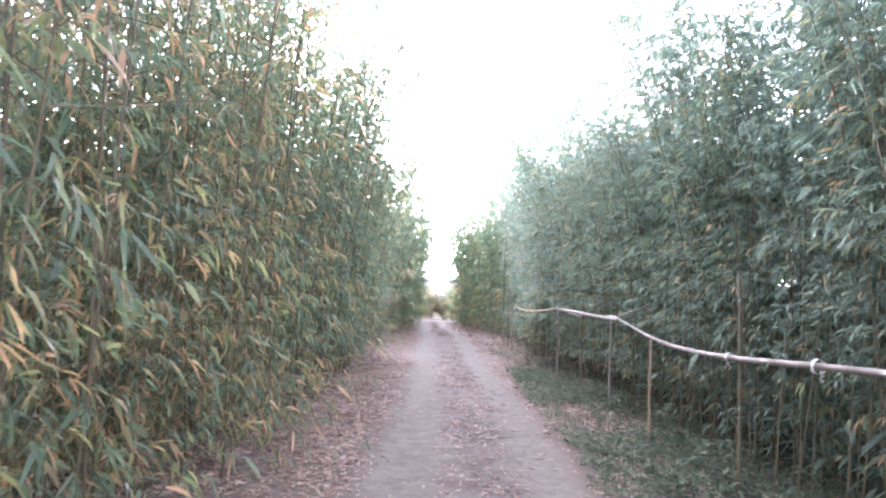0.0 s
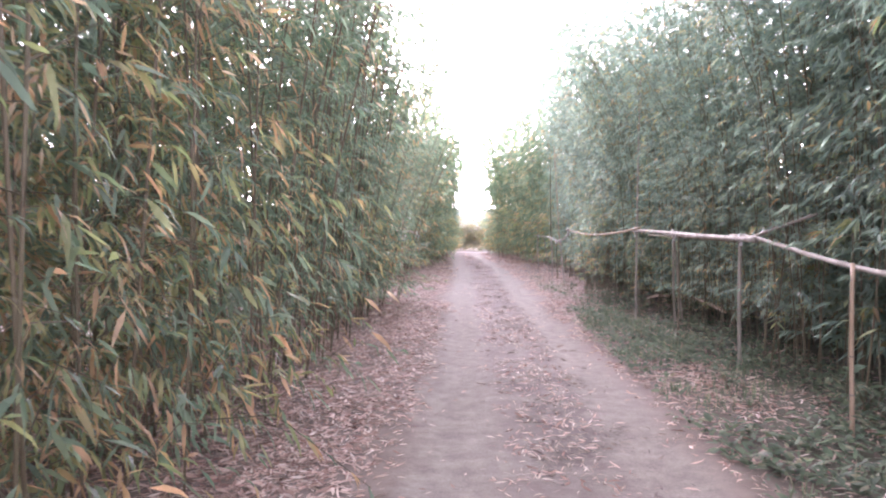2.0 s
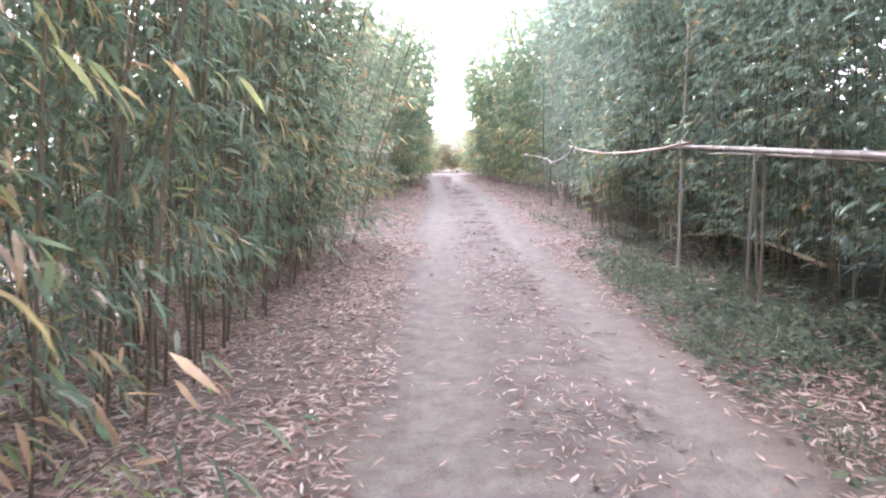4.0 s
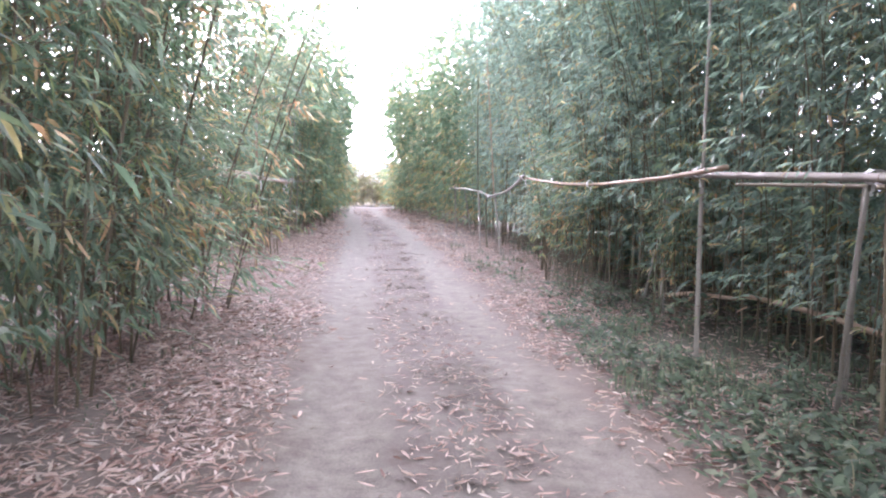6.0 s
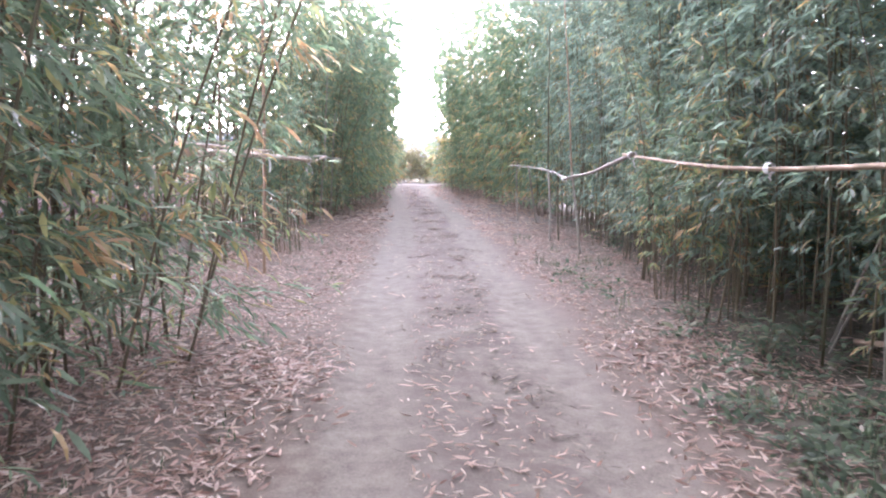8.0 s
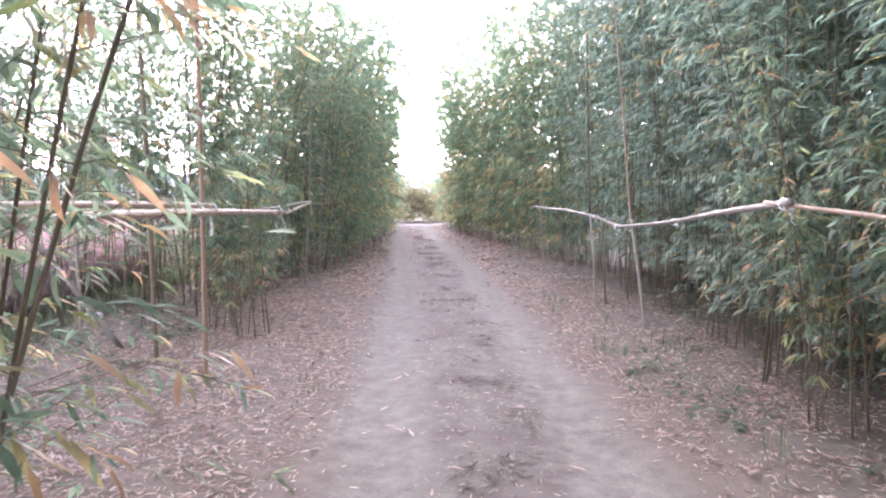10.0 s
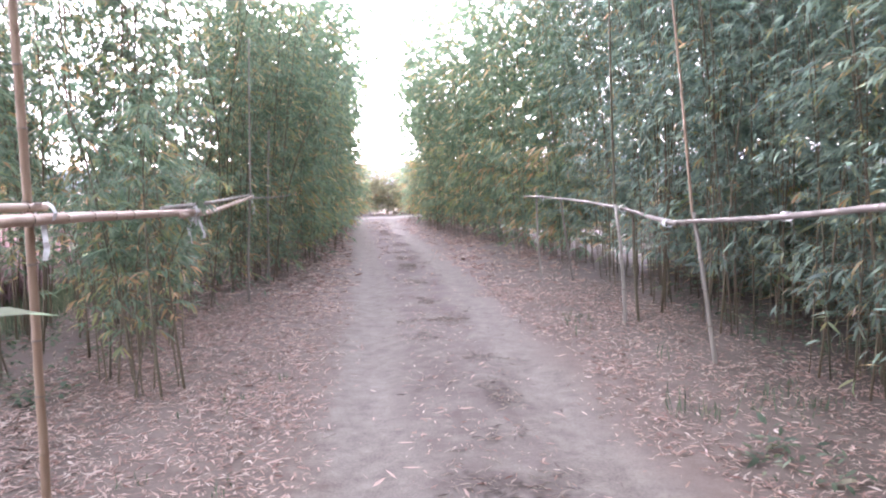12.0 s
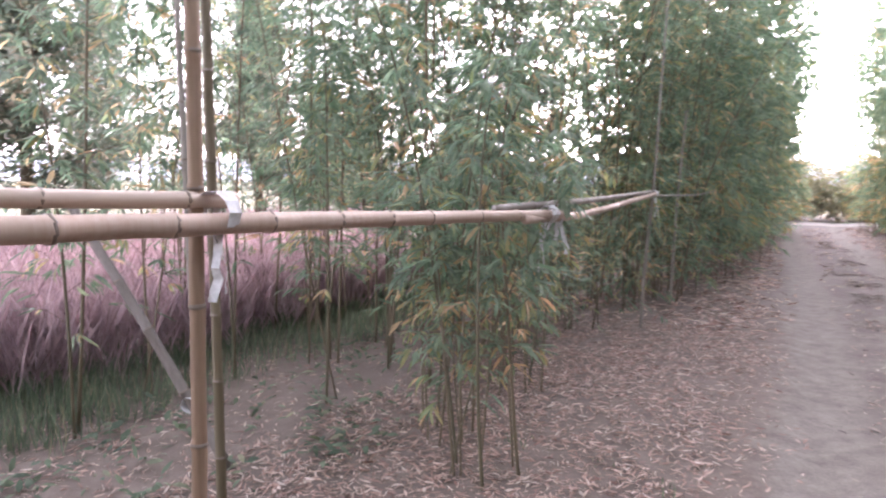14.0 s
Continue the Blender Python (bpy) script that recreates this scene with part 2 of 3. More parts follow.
    p.inputs["Specular IOR Level"].default_value = 0.2
    bump = n.new("ShaderNodeBump")
    bump.inputs["Strength"].default_value = 0.5
    bump.inputs["Distance"].default_value = 0.02
    l.new(dm, bump.inputs["Height"])
    l.new(bump.outputs["Normal"], p.inputs["Normal"])
    return m


ROAD_MID, ROAD_HALF = 0.1, 0.9
dirt = ground_material()


# ---------------------------------------------------------------- building helpers
def mesh_object(name, bm, mat, parent=None, smooth=False):
    me = bpy.data.meshes.new(name)
    bm.to_mesh(me)
    bm.free()
    me.materials.append(mat)
    if smooth:
        me.polygons.foreach_set("use_smooth", [True] * len(me.polygons))
    ob = new(name, me)
    ob.parent = parent
    return ob


def part(name, bm, mat, parent, label="", smooth=False):
    ob = mesh_object(name, bm, mat, parent, smooth)
    if label:
        ob["label"] = label
    return ob


def data_object(name, verts, faces, mat, parent=None):
    me = bpy.data.meshes.new(name)
    me.from_pydata(verts, [], faces)
    me.materials.append(mat)
    ob = new(name, me)
    ob.parent = parent
    return ob


def tube(bm, pts, radii, sides=6, cap=True):
    """A tapered tube along points."""
    rings = []
    for i, (c, r) in enumerate(zip(pts, radii)):
        d = (pts[min(i + 1, len(pts) - 1)] - pts[max(i - 1, 0)]).normalized()
        u = d.cross(Vector((0.31, 0.87, 0.11))).normalized()
        v = d.cross(u)
        rings.append([bm.verts.new(c + (u * math.cos(a) + v * math.sin(a)) * r) for a in (2 * math.pi * k / sides for k in range(sides))])
    for a, b in zip(rings, rings[1:]):
        for k in range(sides):
            bm.faces.new((a[k], a[(k + 1) % sides], b[(k + 1) % sides], b[k]))
    if cap:
        bm.faces.new(rings[0][::-1])
        bm.faces.new(rings[-1])


def add_leaf(vs, fs, base, d, up, length, width, droop):
    """A lance-shaped leaf of two folded halves bent once."""
    s = d.cross(up)
    if s.length < 1e-4:
        s = Vector((1, 0, 0))
    s.normalize()
    nrm = s.cross(d).normalized()
    i = len(vs)
    m1 = base + d * length * 0.36
    m2 = base + d * length * 0.72 - nrm * droop * length * 0.35
    tip = base + d * length * 0.96 - nrm * droop * length
    vs += [base, m1 + s * width * 0.5, m1 - s * width * 0.5, m2 + s * width * 0.36, m2 - s * width * 0.36, tip]
    fs += [(i, i + 2, i + 1), (i + 1, i + 2, i + 4, i + 3), (i + 3, i + 4, i + 5)]


def bamboo(name, seed, culms, height, spread, leaves, low, label, dry=0.2, leaf_len=0.13, lean=0.25, simple=False,
           leafm=None, thick=1.0, straight=1.0, bias=0.8, twig=1.0, over=0.55, splay=0.0):
    """A clump of bamboo: canes that arch outward at the top, side twigs with fans of drooping leaves."""
    rng = random.Random(seed)
    root = new(name)
    root.empty_display_size = 0.2
    green_v, green_f, dry_v, dry_f = [], [], [], []
    twigs = bmesh.new()
    per = leaves // culms
    for c in range(culms):
        a = rng.uniform(0, 2 * math.pi)
        rr = spread * math.sqrt(rng.random())
        foot = Vector((rr * math.cos(a), rr * math.sin(a), -0.06))
        h = height * (rng.uniform(0.56, 1.04) if rng.random() < 0.88 else rng.uniform(1.08, 1.22))
        tilt = Vector((rng.gauss(0, 1), rng.gauss(0, 1), 0)) * lean * 0.8 + Vector((math.cos(a), math.sin(a), 0)) * splay
        arch = Vector((rng.gauss(over, 1), rng.gauss(0, 1), 0)) * lean * straight
        r0 = rng.uniform(0.006, 0.012) * thick
        steps = 12
        pts = []
        for i in range(steps + 1):
            s = i / steps
            wob = Vector((math.sin(7 * s + a), math.cos(5 * s + a * 2), 0)) * 0.02
            pts.append(foot + Vector((0, 0, (h + 0.06) * (s - 0.05 * s ** 4))) + wob * s + tilt * s * h * 0.3 + arch * (s ** 3) * h * 0.3)
        bm = bmesh.new()
        tube(bm, pts, [r0 * (1 - 0.85 * (i / steps) ** 1.3) + 0.0015 for i in range(steps + 1)], 6)
        part("culm", bm, culm_green, root, smooth=True)
        made = 0
        start = low * rng.uniform(0.55, 1.7)
        while made < per:
            s = start + (1 - start) * rng.random() ** bias
            k = min(int(s * steps), steps - 1)
            p0 = pts[k].lerp(pts[k + 1], s * steps - k)
            az = rng.uniform(0, 2 * math.pi)
            tl = twig * rng.uniform(0.2, 0.95) * (1.05 - 0.45 * s)
            td = Vector((math.cos(az), math.sin(az), rng.uniform(0.0, 0.8))).normalized()
            p1 = p0 + td * tl * 0.6
            p2 = p0 + td * tl + Vector((0, 0, -0.22 * tl))
            if rng.random() < 0.3 and not simple:
                tube(twigs, [p0, p1, p2], [0.0026, 0.0018, 0.001], 3, False)
            is_dry = rng.random() < dry * (1.8 if s < 0.4 else 0.6)
            tv, tf = (dry_v, dry_f) if is_dry else (green_v, green_f)
            fan = rng.uniform(-0.8, 0.1)
            for q in range(rng.randint(5, 9)):
                u = rng.uniform(0.3, 1.0)
                base = p0.lerp(p1, u * 2) if u < 0.5 else p1.lerp(p2, u * 2 - 1)
                az2 = az + rng.uniform(-1.1, 1.1)
                d = Vector((math.cos(az2), math.sin(az2), fan + rng.uniform(-0.45, 0.35))).normalized()
                up = Vector((rng.gauss(0, 0.45), rng.gauss(0, 0.45), 1))
                ln = leaf_len * rng.uniform(0.55, 1.3)
                wd = ln * rng.uniform(0.13, 0.19)
                if simple:
                    add_blade(tv, tf, base, d, up, ln, wd)
                else:
                    add_leaf(tv, tf, base, d, up, ln, wd, rng.uniform(0.0, 0.45))
                made += 1
    if len(twigs.verts):
        tagged(part("twig_work", twigs, culm_green, root), kind="stuff")
    else:
        twigs.free()
    if green_v:
        tagged(data_object("foliage", green_v, green_f, leafm or leaf_green, root), "drooping lance-shaped leaves", kind="stuff")
    if dry_v:
        tagged(data_object("dry_foliage", dry_v, dry_f, leaf_dry, root), "turning yellow and brown leaves", kind="stuff")
    return tagged(root, label, "bamboo")


def add_blade(vs, fs, base, d, up, length, width):
    s = d.cross(up)
    if s.length < 1e-4:
        s = Vector((1, 0, 0))
    s.normalize()
    i = len(vs)
    m = base + d * length * 0.42
    vs += [base, m + s * width * 0.6, base + d * length - Vector((0, 0, 0.2 * length)), m - s * width * 0.6]
    fs += [(i, i + 1, i + 2), (i, i + 2, i + 3)]


# ---------------------------------------------------------------- ground
def smooth(a, b, v):
    u = min(1, max(0, (v - a) / (b - a)))
    return u * u * (3 - 2 * u)


def road_mid(y):
    """The middle of the track, which bends slightly."""
    return ROAD_MID - 0.2 * smooth(10, 24, y) - 0.9 * smooth(24, 50, y)


def ground_z(x, y):
    """Ruts pressed into the track, verges a little higher."""
    z = 0.0
    if -6 < x < 8 and -6 < y < 75:
        off = abs(x - road_mid(y))
        z = 0.02 * noise.noise((x * 0.8, y * 0.5, 0)) + 0.008 * noise.noise((x * 4, y * 4, 3))
        z -= 0.025 * math.exp(-((off - 0.66) / 0.18) ** 2)
        z += 0.035 * min(1, max(0, (off - 1.0) / 0.8))
    return z


def build_ground():
    def lines(a, b, near0, near1, step, grow=1.35):
        v = list(np.arange(near0, near1 + 1e-6, step))
        d = step
        while v[-1] < b:
            d *= grow
            v.append(min(v[-1] + d, b))
        d = step
        while v[0] > a:
            d *= grow
            v.insert(0, max(v[0] - d, a))
        return v
    xs = lines(-1500, 1500, -3.0, 4.0, 0.1)
    ys = lines(-300, 2500, -1.0, 40.0, 0.2)
    verts = []
    for y in ys:
        for x in xs:
            verts.append((x, y, ground_z(x, y)))
    w = len(xs)
    faces = [(j * w + i, j * w + i + 1, j * w + w + i + 1, j * w + w + i) for j in range(len(ys) - 1) for i in range(w - 1)]
    g = data_object("ground", verts, faces, dirt)
    g.data.polygons.foreach_set("use_smooth", [True] * len(faces))
    return tagged(g, "pale dirt track between verges of fallen bamboo leaves", "ground", kind="structure")


build_ground()

# ---------------------------------------------------------------- bamboo hedges
rng = random.Random(5)
HEDGE = "bamboo clumps along the track"
L_DRY = "tall bamboo clump with green and browning leaves down to the ground"
L_OPEN = "tall bamboo clump with bare lower canes and a leafy top"
L_LEAFY = "bamboo clump with yellowing leaves hanging low beside the track"
L_RIGHT = "dense dark green bamboo clump beside the weedy verge"
L_TALL = "tall dense green bamboo clump beside the dirt track"
L_FAR = "tall leafy bamboo clump further along the track"
left_kinds = [bamboo("bamboo_clump", 10 + i, 7, 7.3, 0.45, 7400, 0.025, L_DRY, 0.34, 0.094, bias=1.25, over=3.0, thick=0.62) for i in range(3)]
open_kinds = [bamboo("bamboo_clump", 20 + i, 6, 6.9, 0.3, 4600, 0.06, L_OPEN, 0.1, 0.115, lean=0.42, bias=1.25, over=2.1, splay=0.42, thick=0.9) for i in range(3)]
leafy_kinds = [bamboo("bamboo_clump", 25 + i, 6, 6.6, 0.3, 4600, 0.045, L_LEAFY, 0.13, 0.115, lean=0.34, bias=1.15, over=1.5, splay=0.18, thick=0.8) for i in range(2)]
right_kinds = [bamboo("bamboo_clump", 30 + i, 7, 5.3, 0.45, 5000, 0.17, L_RIGHT, 0.05, 0.112, leafm=leaf_shade, over=1.3, thick=0.75) for i in range(3)]
tall_kinds = [bamboo("bamboo_clump", 40 + i, 7, 7.6, 0.45, 6200, 0.13, L_TALL, 0.06, 0.112, bias=0.95, leafm=leaf_shade, over=2.2, thick=0.7) for i in range(3)]
left_back = [bamboo("bamboo_clump", 110 + i, 6, 7.2, 0.5, 3800, 0.05, L_DRY, 0.4, 0.165, simple=True, bias=0.95, thick=0.6) for i in range(2)]
open_back = [bamboo("bamboo_clump", 120 + i, 5, 6.8, 0.5, 2300, 0.16, L_OPEN, 0.15, 0.17, simple=True, splay=0.2, thick=0.9) for i in range(2)]
right_back = [bamboo("bamboo_clump", 130 + i, 6, 5.3, 0.5, 3000, 0.04, L_RIGHT, 0.05, 0.185, simple=True, leafm=leaf_shade, thick=0.7) for i in range(2)]
tall_back = [bamboo("bamboo_clump", 140 + i, 6, 7.4, 0.5, 3300, 0.06, L_TALL, 0.06, 0.185, simple=True, leafm=leaf_shade, thick=0.7) for i in range(2)]
far_kinds = [bamboo("bamboo_clump", 50 + i, 6, 7.4, 0.5, 2300, 0.06, L_FAR, 0.12, 0.2, simple=True, bias=0.95, over=1.6, thick=0.45) for i in range(4)]
used = set()


def plant(kinds, x, y, s=1.0, face=None, tall=1.0):
    """Sets the next clump; face: the bearing towards which its tops arch."""
    k = rng.choice(kinds)
    turn = rng.uniform(0, 360) if face is None else face + rng.uniform(-55, 55)
    m = pose(x, y, 0, 0, 0, turn) @ Matrix.Diagonal((s, s, s * tall, 1))
    if k.name not in used:
        used.add(k.name)
        k.matrix_basis = m
        return k
    return copy_thing(k, m)


for k in left_kinds + open_kinds + leafy_kinds + right_kinds + tall_kinds + left_back + open_back + right_back + tall_back + far_kinds:
    tagged(k, group=HEDGE)

deep = []


def thicket(items):
    """The depth of the hedges, too thick to tell one clump from another, as one mesh."""
    vs, fs, mi, mats, base = [], [], [], [], 0
    cache = {}
    for kind, m in items:
        if kind.name not in cache:
            got = []
            for ch in kind.children:
                me = ch.data
                co = np.empty(len(me.vertices) * 3)
                me.vertices.foreach_get("co", co)
                got.append((co.reshape(-1, 3), [tuple(p.vertices) for p in me.polygons], me.materials[0]))
            cache[kind.name] = got
        mm = np.array(m)
        for co, polys, mat in cache[kind.name]:
            if mat not in mats:
                mats.append(mat)
            k = mats.index(mat)
            vs.extend((co @ mm[:3, :3].T + mm[:3, 3]).tolist())
            fs.extend(tuple(i + base for i in p) for p in polys)
            mi.extend([k] * len(polys))
            base += len(co)
    ob = data_object("bamboo_thicket", vs, fs, mats[0])
    for m in mats[1:]:
        ob.data.materials.append(m)
    ob.data.polygons.foreach_set("material_index", mi)
    return tagged(ob, "deep green bamboo thicket behind the front clumps", "bamboo", kind="stuff")


def plant_deep(x, y, s, tall=1.0):
    deep.append((rng.choice(far_kinds), pose(x, y, 0, 0, 0, rng.uniform(0, 360)) @ Matrix.Diagonal((s, s, s * tall, 1))))


# the hedge on the field side
y = -2.5
while y < 18.5:
    dry = y < 9.5
    plant(left_kinds if dry else open_kinds if y < 14.6 else leafy_kinds, -2.38 + rng.uniform(-0.12, 0.12), y + rng.uniform(-0.2, 0.2), rng.uniform(0.98, 1.2), 0, 1.25 - 0.25 * smooth(13, 16, y))
    plant(left_back if dry else open_back, -3.05 + rng.uniform(-0.2, 0.2), y + rng.uniform(-0.25, 0.25), rng.uniform(0.86, 1.08) * (0.74 + 0.26 * smooth(3, 6, y)), 0)
    if y > 14.0:
        plant(leafy_kinds, -2.85 + rng.uniform(-0.15, 0.15), y + 0.35, rng.uniform(0.95, 1.15), 0)
    if dry or rng.random() < 0.8:
        plant(left_back if dry else open_back, -3.8 + rng.uniform(-0.2, 0.2), y + rng.uniform(-0.25, 0.25), rng.uniform(0.86, 1.08) * (0.66 + 0.34 * smooth(3, 6, y)))
    if y < 16:
        plant_deep(-4.6 + rng.uniform(-0.25, 0.25), y + rng.uniform(-0.25, 0.25), rng.uniform(0.75, 0.95) * (0.66 + 0.34 * smooth(3, 6, y)))
    y += 0.74
for x, y, s in ((-3.15, 26.2, 0.8), (-3.6, 26.9, 0.9), (-3.05, 27.4, 0.85), (-3.6, 28.0, 0.95), (-2.95, 28.6, 0.9), (-4.2, 27.3, 0.9), (-4.7, 28.1, 0.95), (-3.4, 29.2, 0.9), (-4.2, 29.4, 1.0)):
    plant(open_kinds, x, y, s)
y = 29.2
while y < 49:
    inner = -2.5 + 0.42 * smooth(29.5, 34, y)
    plant(far_kinds if y > 31 else open_kinds, inner + rng.uniform(-0.2, 0.2), y + rng.uniform(-0.3, 0.3), rng.uniform(0.84, 1.1), 0)
    for x in (inner - 0.75, inner - 1.6):
        plant_deep(x + rng.uniform(-0.2, 0.2), y + rng.uniform(-0.3, 0.3), rng.uniform(0.84, 1.1))
    y += 0.95

# the hedge on the weedy side
y = -2.5
while y < 30.0:
    low = y < 10.5
    rise = 1.08 if low else 0.97 + 0.18 * smooth(18, 30, y)
    edge = 2.86 + 0.17 * (1 - smooth(4.5, 7, y)) if low else 2.9 - 0.25 * smooth(17, 20, y) + 0.3 * smooth(21.5, 23.5, y)
    plant(right_kinds if low else tall_kinds, edge + rng.uniform(-0.15, 0.15), y + rng.uniform(-0.2, 0.2), rng.uniform(0.86, 1.1), 180, rise)
    plant(right_back if low else tall_back, edge + 0.65 + rng.uniform(-0.2, 0.2), y + rng.uniform(-0.25, 0.25), rng.uniform(0.86, 1.1), 180, rise)
    plant(right_back if low else tall_back, edge + 1.4 + rng.uniform(-0.2, 0.2), y + rng.uniform(-0.25, 0.25), rng.uniform(0.9, 1.1), None, rise)
    plant_deep(edge + 2.2 + rng.uniform(-0.2, 0.2), y + rng.uniform(-0.25, 0.25), (0.72 if low else 0.95) * rng.uniform(0.9, 1.1), rng.uniform(0.4, 0.9) if y < 18 else rng.uniform(0.75, 1.0))
    # flattened clumps, added to stop light leaking in under the hedge
    plant_deep(edge + 2.9 + rng.uniform(-0.2, 0.2), y + rng.uniform(-0.25, 0.25), 0.95, 0.3)
    if y > 16:
        plant_deep(edge + 1.1 + rng.uniform(-0.2, 0.2), y + rng.uniform(-0.25, 0.25), 0.8, 0.24)
    y += 0.78
while y < 50.0:
    inner = 2.7 - 1.0 * smooth(30, 48, y) - 1.05 * smooth(24, 50, y)
    plant(far_kinds, inner + rng.uniform(-0.2, 0.2), y + rng.uniform(-0.3, 0.3), rng.uniform(0.86, 1.1), 180, 1.16)
    for x in (inner + 0.75, inner + 1.6):
        plant_deep(x + rng.uniform(-0.2, 0.2), y + rng.uniform(-0.3, 0.3), rng.uniform(0.86, 1.1))
    y += 0.95
thicket(deep)

# young clump and saplings in the open stretch
young = bamboo("young_bamboo_clump", 61, 8, 2.3, 0.2, 2300, 0.24, "young leafy bamboo clump under the cane rail", 0.3, 0.11, lean=0.35, twig=0.46, thick=0.75)
young.matrix_basis = pose(-2.3, 23.45, 0, 0, 0, 40)
copy_thing(young, pose(-2.72, 23.85, 0, 0, 0, 160) @ Matrix.Diagonal((0.9, 0.9, 0.95, 1)))
copy_thing(young, pose(-2.75, 24.9, 0, 0, 0, 250) @ Matrix.Diagonal((1.1, 1.1, 1.15, 1)))
saplings = [bamboo("bamboo_sapling", 70 + i, 2, 5.4, 0.12, 1500, 0.2, "slender bamboo sapling with sparse leaves against the sky", 0.08, 0.13, lean=0.2, thick=0.9, twig=0.6) for i in range(3)]
spots = [(-3.8, 25.0), (-3.76, 24.05), (-4.64, 24.2), (-4.62, 22.85), (-4.8, 23.5), (-3.3, 24.6), (-4.2, 25.6), (-5.0, 25.4), (-3.5, 25.9), (-5.4, 26.2), (-3.0, 25.3), (-5.6, 24.6), (-4.4, 26.4), (-3.9, 26.9), (-3.6, 20.0), (-4.6, 20.6)]
for n, (x, y) in enumerate(spots):
    m = pose(x, y, 0, 0, 0, rng.uniform(0, 360)) @ Matrix.Diagonal((1, 1, rng.uniform(0.85, 1.15), 1))
    if n < 3:
        saplings[n].matrix_basis = m
    else:
        copy_thing(saplings[n % 3], m)
for k in saplings:
    tagged(k, group="saplings in the open stretch")
low_kinds = [bamboo("bamboo_clump", 80 + i, 6, 5.6, 0.5, 3300, 0.16, "open bamboo clump in front of the pink field", 0.15, 0.112, lean=0.3) for i in range(2)]
for n, (x, y) in enumerate(((-3.6, 26.0), (-4.3, 26.2), (-5.2, 27.4), (-3.3, 25.7), (-4.9, 26.0), (-6.0, 28.2), (-6.6, 29.0), (-4.4, 25.2), (-6.3, 26.9), (-7.4, 29.5), (-5.6, 29.0), (-7.9, 26.7), (-7.0, 31.0), (-6.9, 25.5), (-5.7, 25.7))):
    m = pose(x, y, 0, 0, 0, 67 * n)
    if n < 2:
        low_kinds[n].matrix_basis = m
    else:
        copy_thing(low_kinds[n % 2], m)

# sunlit reeds where the track meets the cross lane
reeds = [bamboo("reed_clump", 90 + i, 8, 3.2, 0.5, 1300, 0.03, "sunlit yellow-green reed clump beyond the cross lane", 0.25, 0.26, simple=True, leafm=reed_leaf) for i in range(3)]
n = 0
for y in (53.5, 54.8, 56.2):
    x = -9.0
    while x < 10:
        m = pose(x + rng.uniform(-0.3, 0.3), y + rng.uniform(-0.4, 0.4), 0, 0, 0, rng.uniform(0, 360)) @ Matrix.Diagonal((1, 1, rng.uniform(0.75, 1.1), 1))
        if n < 3:
            reeds[n].matrix_basis = m
        else:
            copy_thing(reeds[n % 3], m)
        n += 1
        x += 0.85
for k in reeds:
    tagged(k, group="reeds across the lane")


# ---------------------------------------------------------------- cane rails
def cane_path(bm, pts, r0, r1, seed, sides=8, joint=0.3):
    """A cane with joints that follows a bent line."""
    q = random.Random(seed)
    pts = [Vector(p) for p in pts]
    seg = [(b - a).length for a, b in zip(pts, pts[1:])]
    total = sum(seg)

    def at(s):
        s = min(max(s, 0), total)
        for i, l in enumerate(seg):
            if s <= l or i == len(seg) - 1:
                u = s / l
                p_1, p_2 = pts[max(i - 1, 0)], pts[min(i + 2, len(pts) - 1)]
                a, b = pts[i], pts[i + 1]
                return 0.5 * ((2 * a) + (b - p_1) * u + (2 * p_1 - 5 * a + 4 * b - p_2) * u * u + (3 * a - p_1 - 3 * b + p_2) * u ** 3)
            s -= l
    c, r, joints = [at(0)], [r0], []
    s = 0.0
    while True:
        step = joint * q.uniform(0.8, 1.2)
        s += step
        if s > total - 0.06:
            break
        rad = r0 + (r1 - r0) * s / total
        joints.append(([at(s - 0.006), at(s - 0.001), at(s + 0.005)], rad))
        for ds, k in ((-step * 0.5, 0.99), (-0.014, 0.995), (-0.004, 1.06), (0.003, 1.07), (0.012, 0.985)):
            c.append(at(s + ds) + Vector((q.uniform(-1, 1), q.uniform(-1, 1), q.uniform(-1, 1))) * 0.0015)
            r.append(rad * k)
    c.append(at(total))
    r.append(r1)
    tube(bm, c, r, sides)
    return joints


def joint_rings(joints, owner):
    """The dark scar round every joint of a cane."""
    for line, rad in joints:
        bm = bmesh.new()
        tube(bm, line, [rad * 1.05, rad * 1.13, rad * 1.05], 8)
        part("joint_ring", bm, cane_scar, owner, smooth=True)


def cloth_tie(bm, p, seed, drop=0.16, strips=2, r=0.035):
    """Strips of white cloth wound round a joint, with loose ends hanging."""
    q = random.Random(seed)
    p = Vector(p)
    for w in range(3):
        ring = []
        n = 10
        lean = q.uniform(-0.03, 0.03)
        for k in range(n + 1):
            a = 2 * math.pi * k / n
            rr = r * q.uniform(1.0, 1.15)
            c = p + Vector((rr * math.cos(a), lean * math.cos(a) + (w - 1) * 0.018, rr * math.sin(a)))
            ring.append((bm.verts.new(c + Vector((0, -0.013, 0))), bm.verts.new(c + Vector((0, 0.013, 0)))))
        for a, b in zip(ring, ring[1:]):
            bm.faces.new((a[0], a[1], b[1], b[0]))
    for w in range(strips):
        c = p + Vector((q.uniform(-0.03, 0.03), q.uniform(-0.05, 0.05), -r))
        wd = q.uniform(0.006, 0.013)
        az = q.uniform(0, 3.1)
        prev = None
        l = drop * q.uniform(0.6, 1.2)
        for k in range(7):
            side = Vector((math.cos(az), math.sin(az), 0)) * wd
            pair = (bm.verts.new(c - side), bm.verts.new(c + side))
